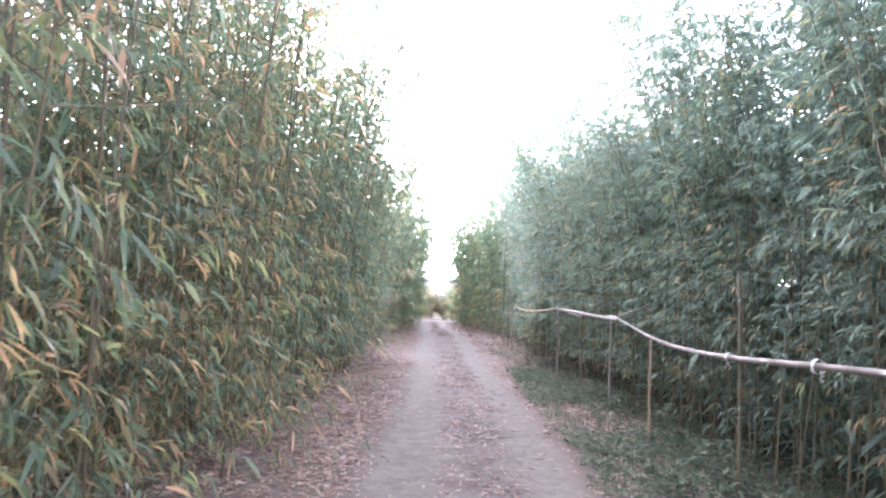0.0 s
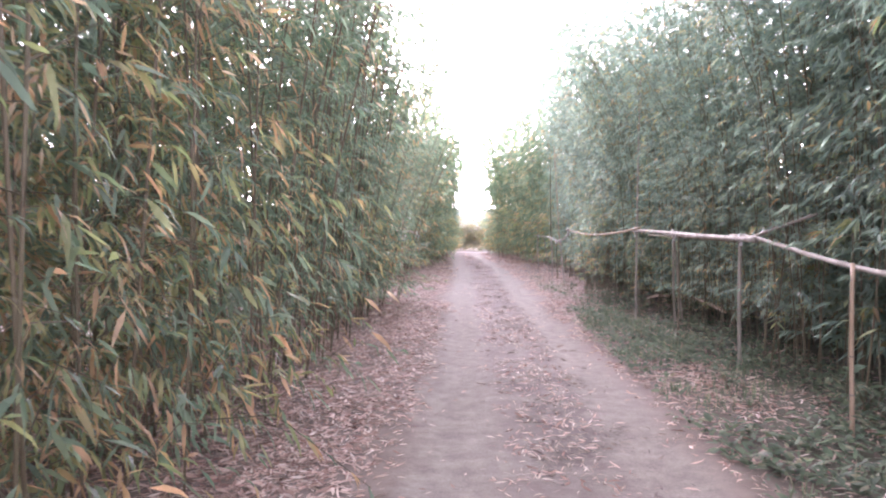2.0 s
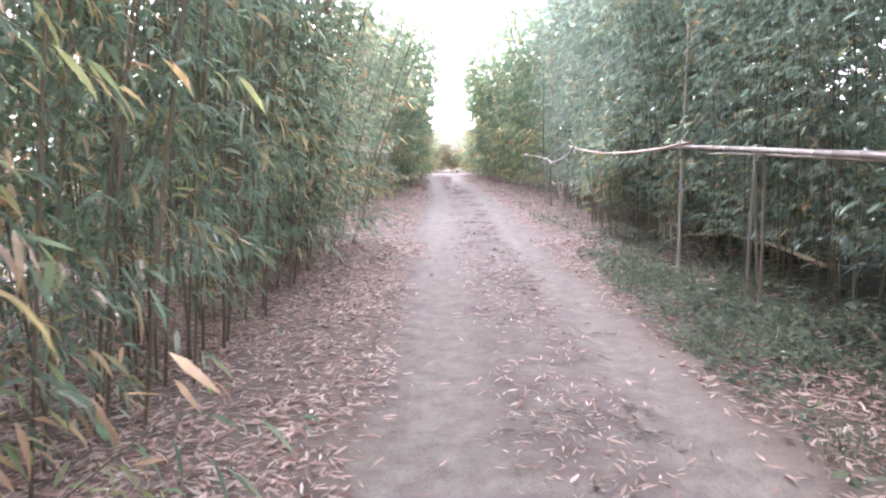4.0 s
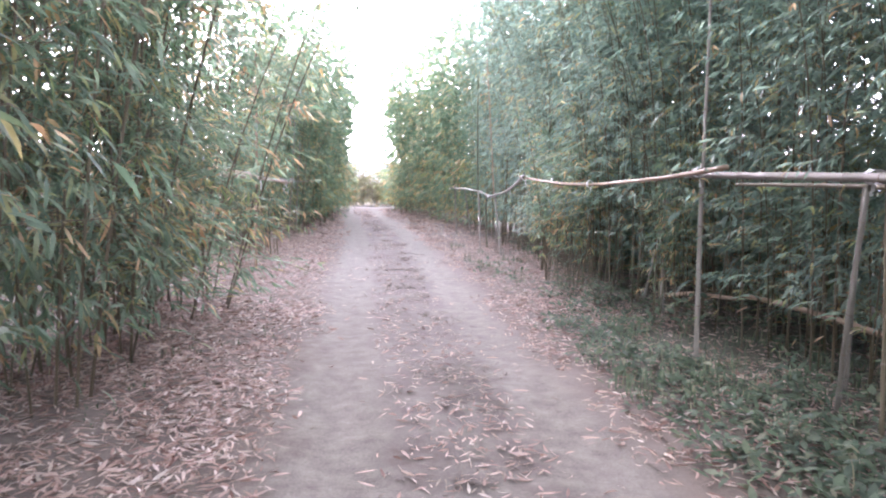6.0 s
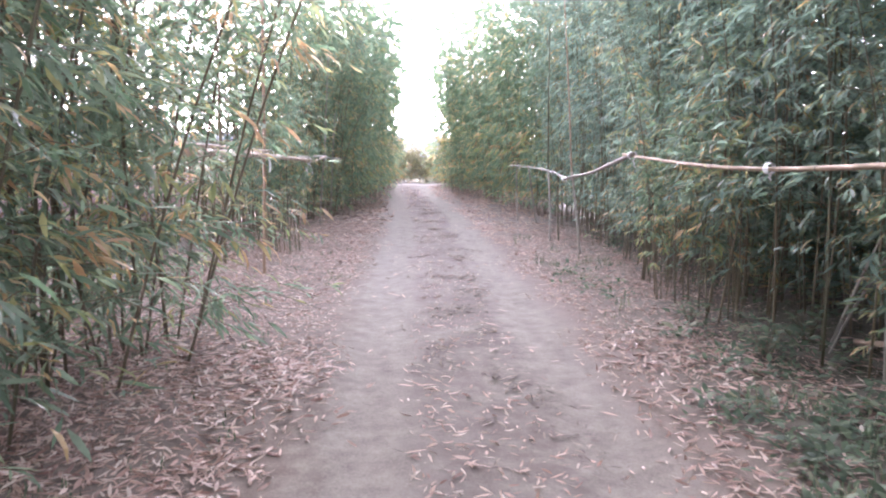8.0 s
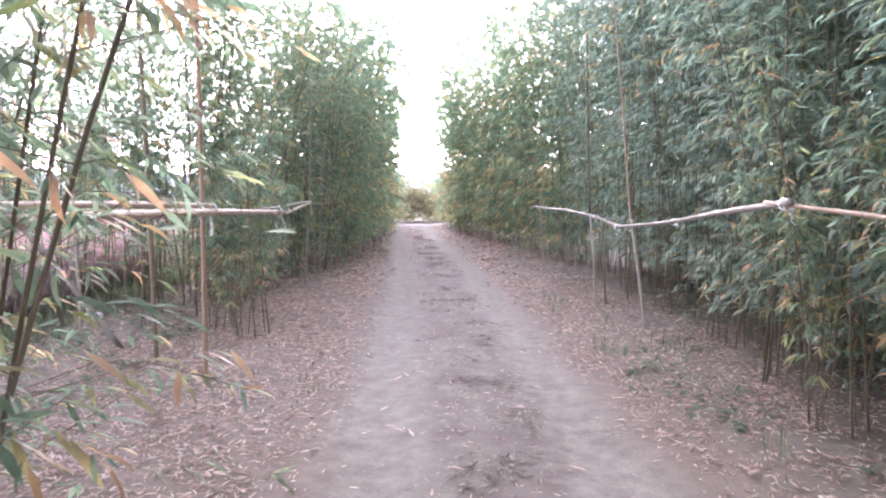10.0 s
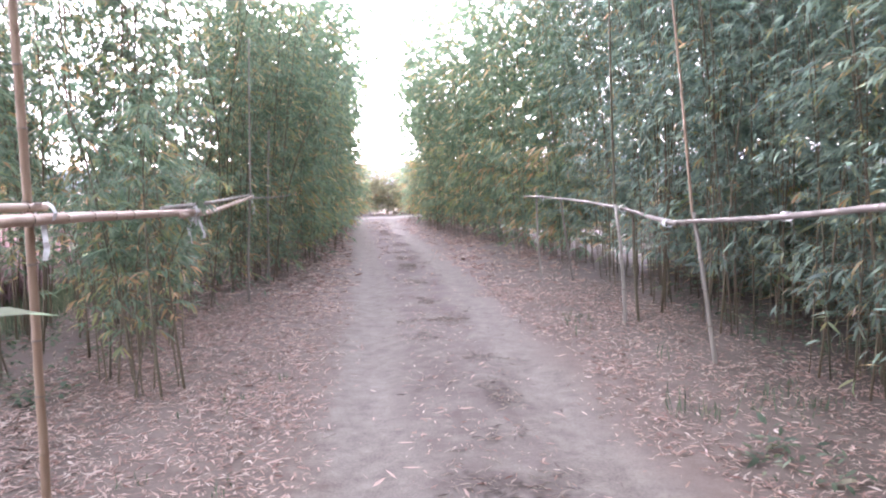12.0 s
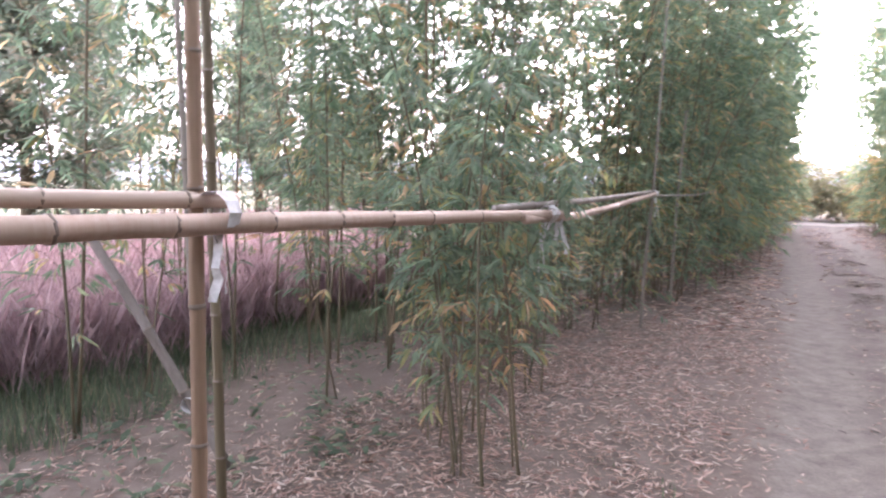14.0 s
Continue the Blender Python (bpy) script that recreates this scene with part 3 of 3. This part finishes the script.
            if prev:
                bm.faces.new((prev[0], prev[1], pair[1], pair[0]))
            prev = pair
            c = c + Vector((q.uniform(-0.014, 0.014), q.uniform(-0.014, 0.014), -l / 6))
            az += q.uniform(-0.5, 0.5)


def rail(label, poles, posts, ties, seed):
    """A cane rail: long poles lashed to upright canes with cloth strips."""
    root = tagged(new("cane_rail"), label, "rail")
    made = []
    for n, (pts, r0, r1, mat) in enumerate(poles):
        bm = bmesh.new()
        joints = cane_path(bm, pts, r0, r1, seed + n)
        made.append((part("pole", bm, mat, root, smooth=True), [Vector(p) for p in pts]))
        joint_rings(joints, made[-1][0])
    for n, (foot, top, r0, r1, mat) in enumerate(posts):
        bm = bmesh.new()
        f, t = Vector(foot), Vector(top)
        mid = f.lerp(t, 0.5) + Vector((random.Random(seed + n).uniform(-0.02, 0.02), random.Random(seed + n + 50).uniform(-0.02, 0.02), 0))
        joints = cane_path(bm, [f - Vector((0, 0, 0.08)), mid, t], r0, r1, seed + 20 + n, joint=0.26)
        joint_rings(joints[1:], part("post", bm, mat, root, smooth=True))
    for n, (p, drop, strips, r) in enumerate(ties):
        bm = bmesh.new()
        cloth_tie(bm, p, seed + 40 + n, drop, strips, r)
        near = min(made, key=lambda k: min((Vector(p) - c.lerp(d, u / 6)).length for c, d in zip(k[1], k[1][1:]) for u in range(7)))
        part("tie", bm, cloth, near[0], "white cloth strip tied round the joint")
    return root


rail("weathered crooked cane rail lashed to posts along the weedy verge",
     [([(2.36, 4.55, 1.27), (2.28, 5.4, 1.245), (2.26, 6.9, 1.185), (2.29, 8.4, 1.175), (2.31, 9.6, 1.24), (2.33, 11.2, 1.405), (2.3, 11.75, 1.42)], 0.026, 0.02, cane_grey),
      ([(2.3, 11.1, 1.385), (2.28, 12.6, 1.41), (2.23, 14.2, 1.445), (2.15, 15.85, 1.475)], 0.031, 0.024, cane_grey),
      ([(2.11, 15.1, 1.52), (2.02, 16.1, 1.445), (1.84, 17.45, 1.39), (1.72, 18.4, 1.408), (1.64, 19.4, 1.46), (1.6, 19.9, 1.49)], 0.02, 0.012, cane_brown),
      ([(2.33, 11.25, 1.41), (2.42, 10.9, 1.5), (2.55, 10.4, 1.62)], 0.02, 0.012, cane_grey),
      ([(2.5, 12.2, 1.36), (2.36, 14.0, 1.39), (2.3, 15.3, 1.40)], 0.018, 0.014, culm_green)],
     [((2.17, 15.56, 0), (2.17, 15.6, 1.56), 0.02, 0.017, cane_post),
      ((2.175, 15.6, 1.6), (2.21, 15.64, 3.9), 0.014, 0.009, cane_post),
      ((2.28, 13.62, 0), (2.31, 13.75, 1.4), 0.014, 0.012, culm_green),
      ((2.42, 14.2, 0), (2.27, 13.84, 1.42), 0.018, 0.015, cane_post),
      ((2.6, 14.38, 0), (2.29, 13.9, 1.38), 0.014, 0.012, cane_post),
      ((2.32, 11.5, 0), (2.32, 11.55, 1.44), 0.021, 0.018, cane_post),
      ((2.24, 9.15, 0), (2.24, 9.2, 1.25), 0.017, 0.015, cane_brown),
      ((2.36, 6.9, 0), (2.34, 6.95, 1.9), 0.017, 0.014, culm_green),
      ((2.63, 17.32, 0), (2.61, 17.35, 1.3), 0.019, 0.017, cane_post),
      ((2.79, 18.3, 0), (2.66, 17.38, 1.22), 0.012, 0.01, cane_post),
      ((2.7, 18.15, 0), (2.62, 17.36, 0.9), 0.01, 0.009, cane_post)],
     [((2.26, 6.9, 1.185), 0.08, 1, 0.042), ((2.29, 5.5, 1.24), 0.09, 1, 0.048), ((2.15, 15.6, 1.49), 0.07, 1, 0.04), ((2.27, 13.8, 1.44), 0.06, 1, 0.04), ((2.32, 11.5, 1.415), 0.05, 1, 0.036), ((1.84, 17.45, 1.395), 0.06, 1, 0.034)], 300)

rail("pale dipping cane rail tied to leaning posts under dense bamboo",
     [([(1.60, 19.6, 1.49), (1.78, 21.0, 1.395), (1.88, 22.4, 1.265), (1.88, 23.5, 1.185), (1.88, 24.25, 1.13)], 0.021, 0.018, cane_grey),
      ([(1.86, 23.9, 1.14), (1.91, 24.6, 1.16), (1.93, 25.5, 1.215), (1.86, 27.2, 1.265), (1.71, 28.9, 1.285), (1.68, 29.5, 1.28)], 0.02, 0.013, cane_grey),
      ([(2.0, 24.0, 1.12), (1.98, 25.0, 1.17), (1.95, 25.7, 1.22)], 0.016, 0.014, cane_grey)],
     [((2.04, 23.5, 0), (1.89, 23.62, 1.25), 0.019, 0.017, cane_post),
      ((1.885, 23.62, 1.27), (1.75, 23.95, 3.8), 0.013, 0.008, cane_brown),
      ((1.89, 25.25, 0), (1.85, 25.45, 1.26), 0.02, 0.017, cane_post),
      ((1.85, 25.47, 1.3), (1.82, 25.55, 3.7), 0.015, 0.009, culm_green),
      ((2.05, 25.3, 0), (2.02, 25.4, 1.2), 0.017, 0.014, culm_green),
      ((1.83, 29.0, 0), (1.76, 29.0, 1.36), 0.018, 0.015, cane_post),
      ((2.13, 28.2, 0), (1.86, 27.9, 1.3), 0.018, 0.015, cane_post)],
     [((1.87, 24.1, 1.135), 0.06, 1, 0.034), ((1.93, 25.45, 1.215), 0.06, 1, 0.034), ((1.76, 28.6, 1.28), 0.1, 1, 0.03), ((1.63, 19.7, 1.48), 0.08, 1, 0.036), ((1.92, 22.35, 1.27), 0.05, 1, 0.03)], 400)

rail("tan bamboo pole rail tied to tall canes with white cloth",
     [([(-2.26, 18.9, 1.455), (-2.19, 20.2, 1.45), (-2.12, 21.4, 1.43), (-2.06, 22.6, 1.4), (-1.99, 23.75, 1.37)], 0.034, 0.024, cane_pole),
      ([(-2.46, 18.9, 1.53), (-2.32, 20.4, 1.51), (-2.16, 21.58, 1.482)], 0.02, 0.021, cane_pole),
      ([(-2.0, 23.2, 1.365), (-2.06, 24.3, 1.35), (-2.18, 26.0, 1.39), (-2.3, 27.6, 1.43)], 0.021, 0.019, cane_pole),
      ([(-2.06, 23.0, 1.42), (-2.1, 24.5, 1.425), (-2.22, 26.0, 1.435), (-2.34, 27.7, 1.45)], 0.018, 0.016, cane_grey),
      ([(-2.3, 27.3, 1.42), (-2.28, 28.2, 1.40), (-2.14, 29.3, 1.40), (-2.05, 30.1, 1.44)], 0.013, 0.006, cane_grey),
      ([(-4.42, 22.64, 1.47), (-3.95, 22.75, 0.78), (-3.42, 22.87, -0.04)], 0.026, 0.03, cane_grey)],
     [((-2.21, 21.47, 0), (-2.175, 21.45, 4.0), 0.022, 0.017, cane_brown),
      ((-2.88, 22.22, 0), (-2.93, 22.2, 4.6), 0.022, 0.016, culm_green),
      ((-4.0, 23.15, 0), (-3.95, 23.0, 4.4), 0.021, 0.014, cane_post),
      ((-2.44, 27.68, 0), (-2.31, 27.5, 1.5), 0.019, 0.016, cane_post),
      ((-2.31, 27.49, 1.53), (-2.2, 27.35, 3.4), 0.013, 0.008, cane_post),
      ((-2.42, 29.2, 0), (-2.3, 29.2, 2.4), 0.018, 0.013, cane_post)],
     [((-2.13, 21.5, 1.455), 0.16, 2, 0.05), ((-2.0, 23.5, 1.38), 0.2, 3, 0.04), ((-2.04, 23.75, 1.385), 0.18, 3, 0.036), ((-2.3, 27.45, 1.425), 0.16, 2, 0.036), ((-3.68, 22.81, 0.37), 0.06, 1, 0.038)], 500)

# leafy young bamboo at the edge of the weedy side
for x, y, a, k in ((2.22, 20.1, 10, 0.95), (2.35, 19.2, 120, 1.1), (2.45, 21.2, 200, 1.0), (2.5, 16.9, 300, 0.8)):
    tagged(copy_thing(young, pose(x, y, 0, 0, 0, a) @ Matrix.Diagonal((k, k, k, 1))), "young bamboo clump with yellowing leaves beside the track")


def weed_plant(seed, height):
    """A bushy broad-leaved weed with several stems."""
    r = random.Random(seed)
    root = tagged(new("weed_plant"), "bushy pale green broad-leaved weed on the verge", "weed", "broad-leaved weeds")
    for k in range(7):
        az = r.uniform(0, 2 * math.pi)
        top = Vector((math.cos(az) * height * 0.5, math.sin(az) * height * 0.5, height * r.uniform(0.7, 1.1)))
        bm = bmesh.new()
        tube(bm, [Vector((0, 0, -0.02)), top * 0.5 + Vector((0, 0, height * 0.1)), top], [0.004, 0.003, 0.0015], 5)
        stem = part("stem", bm, culm_green, root)
        vs, fs = [], []
        for u in range(9):
            b = top * r.uniform(0.35, 1.0)
            a2 = r.uniform(0, 2 * math.pi)
            d = Vector((math.cos(a2), math.sin(a2), r.uniform(-0.2, 0.6))).normalized()
            ln = r.uniform(0.06, 0.12)
            add_leaf(vs, fs, b, d, Vector((r.gauss(0, 0.3), r.gauss(0, 0.3), 1)), ln, ln * 0.42, r.uniform(0.05, 0.35))
        tagged(data_object("leaf_spray", vs, fs, weed_green, stem), kind="stuff")
    return root


weed_kind = weed_plant(7, 0.34)
weed_kind.matrix_basis = pose(2.13, 17.9, 0.02)
for n, (x, y, k) in enumerate(((2.0, 19.0, 0.8), (2.35, 12.4, 1.0), (2.45, 16.4, 1.1), (1.9, 10.6, 0.7), (2.5, 9.4, 1.2), (2.7, 18.4, 1.0), (1.75, 13.6, 0.6), (2.3, 7.4, 1.0))):
    copy_thing(weed_kind, pose(x, y, 0.02, 0, 0, 77 * n) @ Matrix.Diagonal((k, k, k, 1)))

# fallen canes in the undergrowth
for n, (a, b, r) in enumerate((((3.2, 16.7, 0.34), (3.0, 13.9, 0.37), 0.026), ((2.9, 18.1, 0.12), (2.92, 16.4, 0.36), 0.024), ((2.85, 13.2, 0.06), (2.5, 12.0, 0.03), 0.02))):
    bm = bmesh.new()
    cane_path(bm, [a, Vector(a).lerp(Vector(b), 0.5) + Vector((0, 0, 0.04)), b], r, r * 0.8, 600 + n)
    tagged(mesh_object("fallen_cane", bm, cane_brown, None, True), "weathered fallen cane caught in the undergrowth", "cane", "fallen canes")


# ---------------------------------------------------------------- litter, weeds, grass
def litter_leaf(vs, fs, q, x, y, size):
    size *= 0.85 if -0.7 < x < 0.9 else 1.0
    az = q.uniform(0, 2 * math.pi)
    d = Vector((math.cos(az), math.sin(az), q.uniform(-0.15, 0.25))).normalized()
    up = Vector((q.gauss(0, 0.45), q.gauss(0, 0.45), 1))
    ln = size * q.uniform(0.55, 1.25)
    base = Vector((x, y, ground_z(x, y) + q.uniform(0.004, 0.022))) - d * ln * 0.5
    base.z = max(base.z, ground_z(x, y) + 0.003)
    add_leaf(vs, fs, base, d, up, ln, ln * q.uniform(0.12, 0.22), q.uniform(-0.25, 0.3))


def litter_density(x, y):
    """Leaves a square metre by place across the track: thick verges, swept ruts, a scattered crown."""
    patch = 0.55 + 0.9 * noise.noise((x * 0.9, y * 0.6, 7)) + 0.5 * noise.noise((x * 3, y * 3, 9))
    patch = max(0.1, patch)
    u = x - road_mid(y)
    if x < -3.6:
        return 420 * patch
    if u < -0.6:
        edge = min(1, max(0, (-0.82 - u + 0.3 * noise.noise((x * 1.5, y * 1.1, 12))) / 0.5)) ** 1.3
        return 8 + (1150 if y < 20 else 900) * edge * max(0.45, patch + 0.3)
    if u < 0.7:
        mid = min(1, max(0, (0.5 - abs(u - 0.04)) / 0.25))
        return (5 + 330 * mid) * patch * (1.0 if y < 18 else 0.5)
    shade = 0.4 + 0.6 * smooth(8, 13, y)
    return (8 + 820 * min(1, max(0, (u - 0.82 + 0.3 * noise.noise((x * 1.5, y * 1.1, 13))) / 0.35)) * shade) * max(0.3, patch + 0.1) * (1 - 0.75 * smooth(2.0, 3.4, x))


q = random.Random(77)
vs, fs = [], []
for x0, x1 in ((-5.2, -3.6), (-3.6, -0.7), (-0.7, 1.0), (1.0, 3.6)):
    for ya, yb, size, thin in ((3.5, 18.5, 0.09, 1.15), (18.5, 28.0, 0.062, 1.6), (28.0, 49.0, 0.14, 0.25)):
        tries = int((x1 - x0) * (yb - ya) * 1300 * thin)
        for _ in range(tries):
            x, y = q.uniform(x0, x1), q.uniform(ya, yb)
            if q.random() * 1300 < litter_density(x, y):
                litter_leaf(vs, fs, q, x, y, size)
tagged(data_object("fallen_leaves", vs, fs, leaf_litter), "dry tan bamboo leaves strewn over verge and track", "leaves", kind="stuff")

# weeds and grass of the verge
vs, fs = [], []
q = random.Random(78)


def weed(x, y, n, h):
    z = ground_z(x, y)
    for _ in range(n):
        az = q.uniform(0, 2 * math.pi)
        r = q.uniform(0, 0.12)
        b = Vector((x + r * math.cos(az), y + r * math.sin(az), z + q.uniform(0.0, h)))
        d = Vector((math.cos(az), math.sin(az), q.uniform(-0.3, 0.9))).normalized()
        ln = q.uniform(0.05, 0.11)
        add_leaf(vs, fs, b, d, Vector((q.gauss(0, 0.3), q.gauss(0, 0.3), 1)), ln, ln * q.uniform(0.25, 0.45), q.uniform(0, 0.4))


for _ in range(4500):
    x, y = 1.2 + abs(q.gauss(0.55, 0.75)), q.uniform(3, 27)
    cover = noise.noise((x * 0.8, y * 0.35, 21)) + (0.5 if y < 9.5 else 0.3 if y < 17 else -0.12)
    if cover > 0.05 and x < 4.5 and (y < 17 or q.random() < 0.35) and q.random() < min(0.8, (x - 1.0) * 0.75):
        weed(x, y, q.randint(6, 14), q.uniform(0.03, 0.2) * (1.4 if x > 2.2 else 0.7))
for _ in range(160):
    weed(q.uniform(-4.6, -3.0), q.uniform(20, 27), 8, 0.1)
tagged(data_object("weeds", vs, fs, weed_green), "low green weeds on the shaded verge", "weeds", kind="stuff")

vs, fs = [], []


def tuft(x, y, n, h, spread=0.06):
    z = ground_z(x, y)
    for _ in range(n):
        az = q.uniform(0, 2 * math.pi)
        b = Vector((x + q.gauss(0, spread), y + q.gauss(0, spread), z - 0.01))
        d = Vector((math.cos(az) * q.uniform(0.1, 0.8), math.sin(az) * q.uniform(0.1, 0.8), 1)).normalized()
        ln = h * q.uniform(0.5, 1.1)
        add_leaf(vs, fs, b, d, Vector((math.cos(az), math.sin(az), 0.3)), ln, 0.008, q.uniform(0.1, 0.6))


for _ in range(1100):
    x, y = q.uniform(1.25, 3.4), 3 + 23 * q.random() ** 1.3
    if noise.noise((x * 0.7, y * 0.5, 33)) > -0.05 and (y < 17 or q.random() < 0.3):
        tuft(x, y, q.randint(6, 14), q.uniform(0.06, 0.22))
for _ in range(900):
    tuft(q.uniform(-5.9, -4.6), q.uniform(19.5, 30), 14, q.uniform(0.12, 0.3), 0.12)
for _ in range(50):
    tuft(q.uniform(-2.4, -1.25), q.uniform(14, 24), 7, q.uniform(0.03, 0.09))
tagged(data_object("grass", vs, fs, weed_green), "tufts of green grass along the verge", "grass", kind="stuff")

# mats of dead grass and twigs on the crown of the track
vs, fs = [], []
for _ in range(30000):
    y = q.uniform(3, 48)
    x = q.gauss(0.16, 0.25) + road_mid(y)
    if noise.noise((x * 2.2, y * 1.6, 55)) + 0.5 * noise.noise((x * 7, y * 7, 56)) < 0.2:
        continue
    az = q.uniform(0, 2 * math.pi)
    d = Vector((math.cos(az), math.sin(az), q.uniform(-0.05, 0.3))).normalized()
    ln = q.uniform(0.04, 0.12)
    add_leaf(vs, fs, Vector((x, y, ground_z(x, y) + 0.006)), d, Vector((q.gauss(0, 0.3), q.gauss(0, 0.3), 1)), ln, q.uniform(0.006, 0.015), q.uniform(0, 0.3))
tagged(data_object("dead_grass", vs, fs, dead_blade), "flattened dead grass and twigs on the crown of the track", "grass", kind="stuff")

# pink plumes of the field
vs, fs = [], []
for _ in range(5200):
    x, y = -5.5 - 10.4 * q.random() ** 1.5, q.uniform(17.5, 46)
    h = q.uniform(0.65, 0.95)
    for _ in range(24):
        az = q.uniform(0, 2 * math.pi)
        b = Vector((x + q.gauss(0, 0.12), y + q.gauss(0, 0.12), q.uniform(0.02, 0.45)))
        d = Vector((math.cos(az) * q.uniform(0.05, 0.6), math.sin(az) * q.uniform(0.05, 0.6), 1)).normalized()
        add_blade(vs, fs, b, d, Vector((math.cos(az), math.sin(az), 0.2)), h * q.uniform(0.4, 0.85), 0.008)
tagged(data_object("pink_grass_field", vs, fs, pink_grass), "soft pink plume grass filling the open field", "grass", kind="stuff")


# ---------------------------------------------------------------- trees behind the field and distance
def tree(seed, height, label):
    r = random.Random(seed)
    root = tagged(new("tree"), label, "tree")
    bm = bmesh.new()
    tube(bm, [Vector((0, 0, -0.1)), Vector((0.05, 0, height * 0.4)), Vector((0, 0.06, height * 0.75)), Vector((0.02, 0.05, height * 0.98))], [0.11, 0.08, 0.045, 0.01], 8)
    part("trunk", bm, culm_green, root, smooth=True)
    vs, fs = [], []
    for k in range(60):
        s = r.uniform(0.12, 0.97)
        az = r.uniform(0, 2 * math.pi)
        reach = (1.15 - s) * height * 0.27 * r.uniform(0.5, 1.1)
        p0 = Vector((0.03, 0.03, s * height))
        p1 = p0 + Vector((math.cos(az) * reach, math.sin(az) * reach, reach * 0.45))
        bm = bmesh.new()
        tube(bm, [p0, p0.lerp(p1, 0.5) + Vector((0, 0, 0.05)), p1], [0.02, 0.012, 0.004], 5)
        part("branch", bm, culm_green, root)
        for _ in range(460):
            b = p0.lerp(p1, r.uniform(0.1, 1.05)) + Vector((r.gauss(0, 0.2), r.gauss(0, 0.2), r.gauss(0, 0.2)))
            a2 = r.uniform(0, 2 * math.pi)
            d = Vector((math.cos(a2), math.sin(a2), r.uniform(-0.7, 0.6))).normalized()
            add_blade(vs, fs, b, d, Vector((r.gauss(0, 1), r.gauss(0, 1), 1)), r.uniform(0.09, 0.16), 0.05)
    tagged(data_object("crown", vs, fs, far_leaf, root), kind="stuff")
    return root


trees = [tree(1, 7.4, "slim green-brown tree standing in the pink field"), tree(2, 4.4, "small bushy tree at the far edge of the field")]
trees[0].matrix_basis = pose(-11.1, 26.6, 0)
trees[1].matrix_basis = pose(-14.5, 40.0, 0, 0, 0, 40)
for n, (x, y, s) in enumerate(((-12.5, 33.0, 1.0), (-19.0, 44.0, 1.2), (-22.0, 36.0, 1.1), (-17.0, 52.0, 1.2), (-26.0, 48.0, 1.3))):
    copy_thing(trees[n % 2], pose(x, y, 0, 0, 0, 70 * n) @ Matrix.Diagonal((s, s, s, 1)))


def ridge(name, radius, base, amp, seed, mat, label):
    vs, fs = [], []
    n = 160
    for k in range(n + 1):
        a = 2 * math.pi * k / n
        c, s_ = math.cos(a), math.sin(a)
        h = base + amp * (noise.noise((c * 3 + seed, s_ * 3, seed)) + 0.4 * noise.noise((c * 11, s_ * 11 + seed, 2)))
        vs += [(c * radius, s_ * radius, -5), (c * radius * 1.1, s_ * radius * 1.1, max(4, h))]
    for k in range(n):
        fs.append((2 * k, 2 * k + 2, 2 * k + 3, 2 * k + 1))
    return tagged(data_object(name, vs, fs, mat), label, "hills", kind="structure")


# distance haze is put into the hills as pale colour and a faint glow
hill_mat, hn, hl, hp = material("hazy_hills")
hp.inputs["Base Color"].default_value = (0.2, 0.24, 0.3, 1)
hp.inputs["Roughness"].default_value = 1.0
ht = noise_tex(hn, hl, 0.01, 4)
hr = ramp(hn, [(0.3, (0.25, 0.26, 0.30)), (0.7, (0.33, 0.34, 0.37))])
hl.new(ht.outputs["Fac"], hr.inputs["Fac"])
hl.new(hr.outputs["Color"], hp.inputs["Base Color"])
hl.new(hr.outputs["Color"], hp.inputs["Emission Color"])
hp.inputs["Emission Strength"].default_value = 0.3
ridge("backdrop", 1900, 62, 16, 3.3, hill_mat, "hazy blue hills along the horizon")


# ---------------------------------------------------------------- single leaves lying on top of the litter
ground_ob = bpy.data.objects["ground"]
shapes = []
q = random.Random(91)
for n in range(6):
    vs, fs = [], []
    ln = q.uniform(0.08, 0.13)
    add_leaf(vs, fs, Vector((-ln / 2, 0, 0.004)), Vector((1, 0, 0.05)).normalized(), Vector((0, q.uniform(-0.3, 0.3), 1)), ln, ln * q.uniform(0.14, 0.2), q.uniform(-0.12, 0.18))
    me = bpy.data.meshes.new("fallen_leaf")
    me.from_pydata(vs, [], fs)
    me.materials.append(leaf_litter)
    shapes.append(me)
for n in range(280):
    x = q.choice((q.uniform(-2.3, -0.5), q.uniform(-0.5, 0.9), q.uniform(0.9, 1.9)))
    y = q.uniform(6.0, 24.5)
    leaf = new("fallen_leaf", q.choice(shapes))
    leaf.parent = ground_ob
    leaf.matrix_basis = pose(x, y, ground_z(x, y) + 0.022, q.uniform(-12, 12), q.uniform(-8, 8), q.uniform(0, 360))
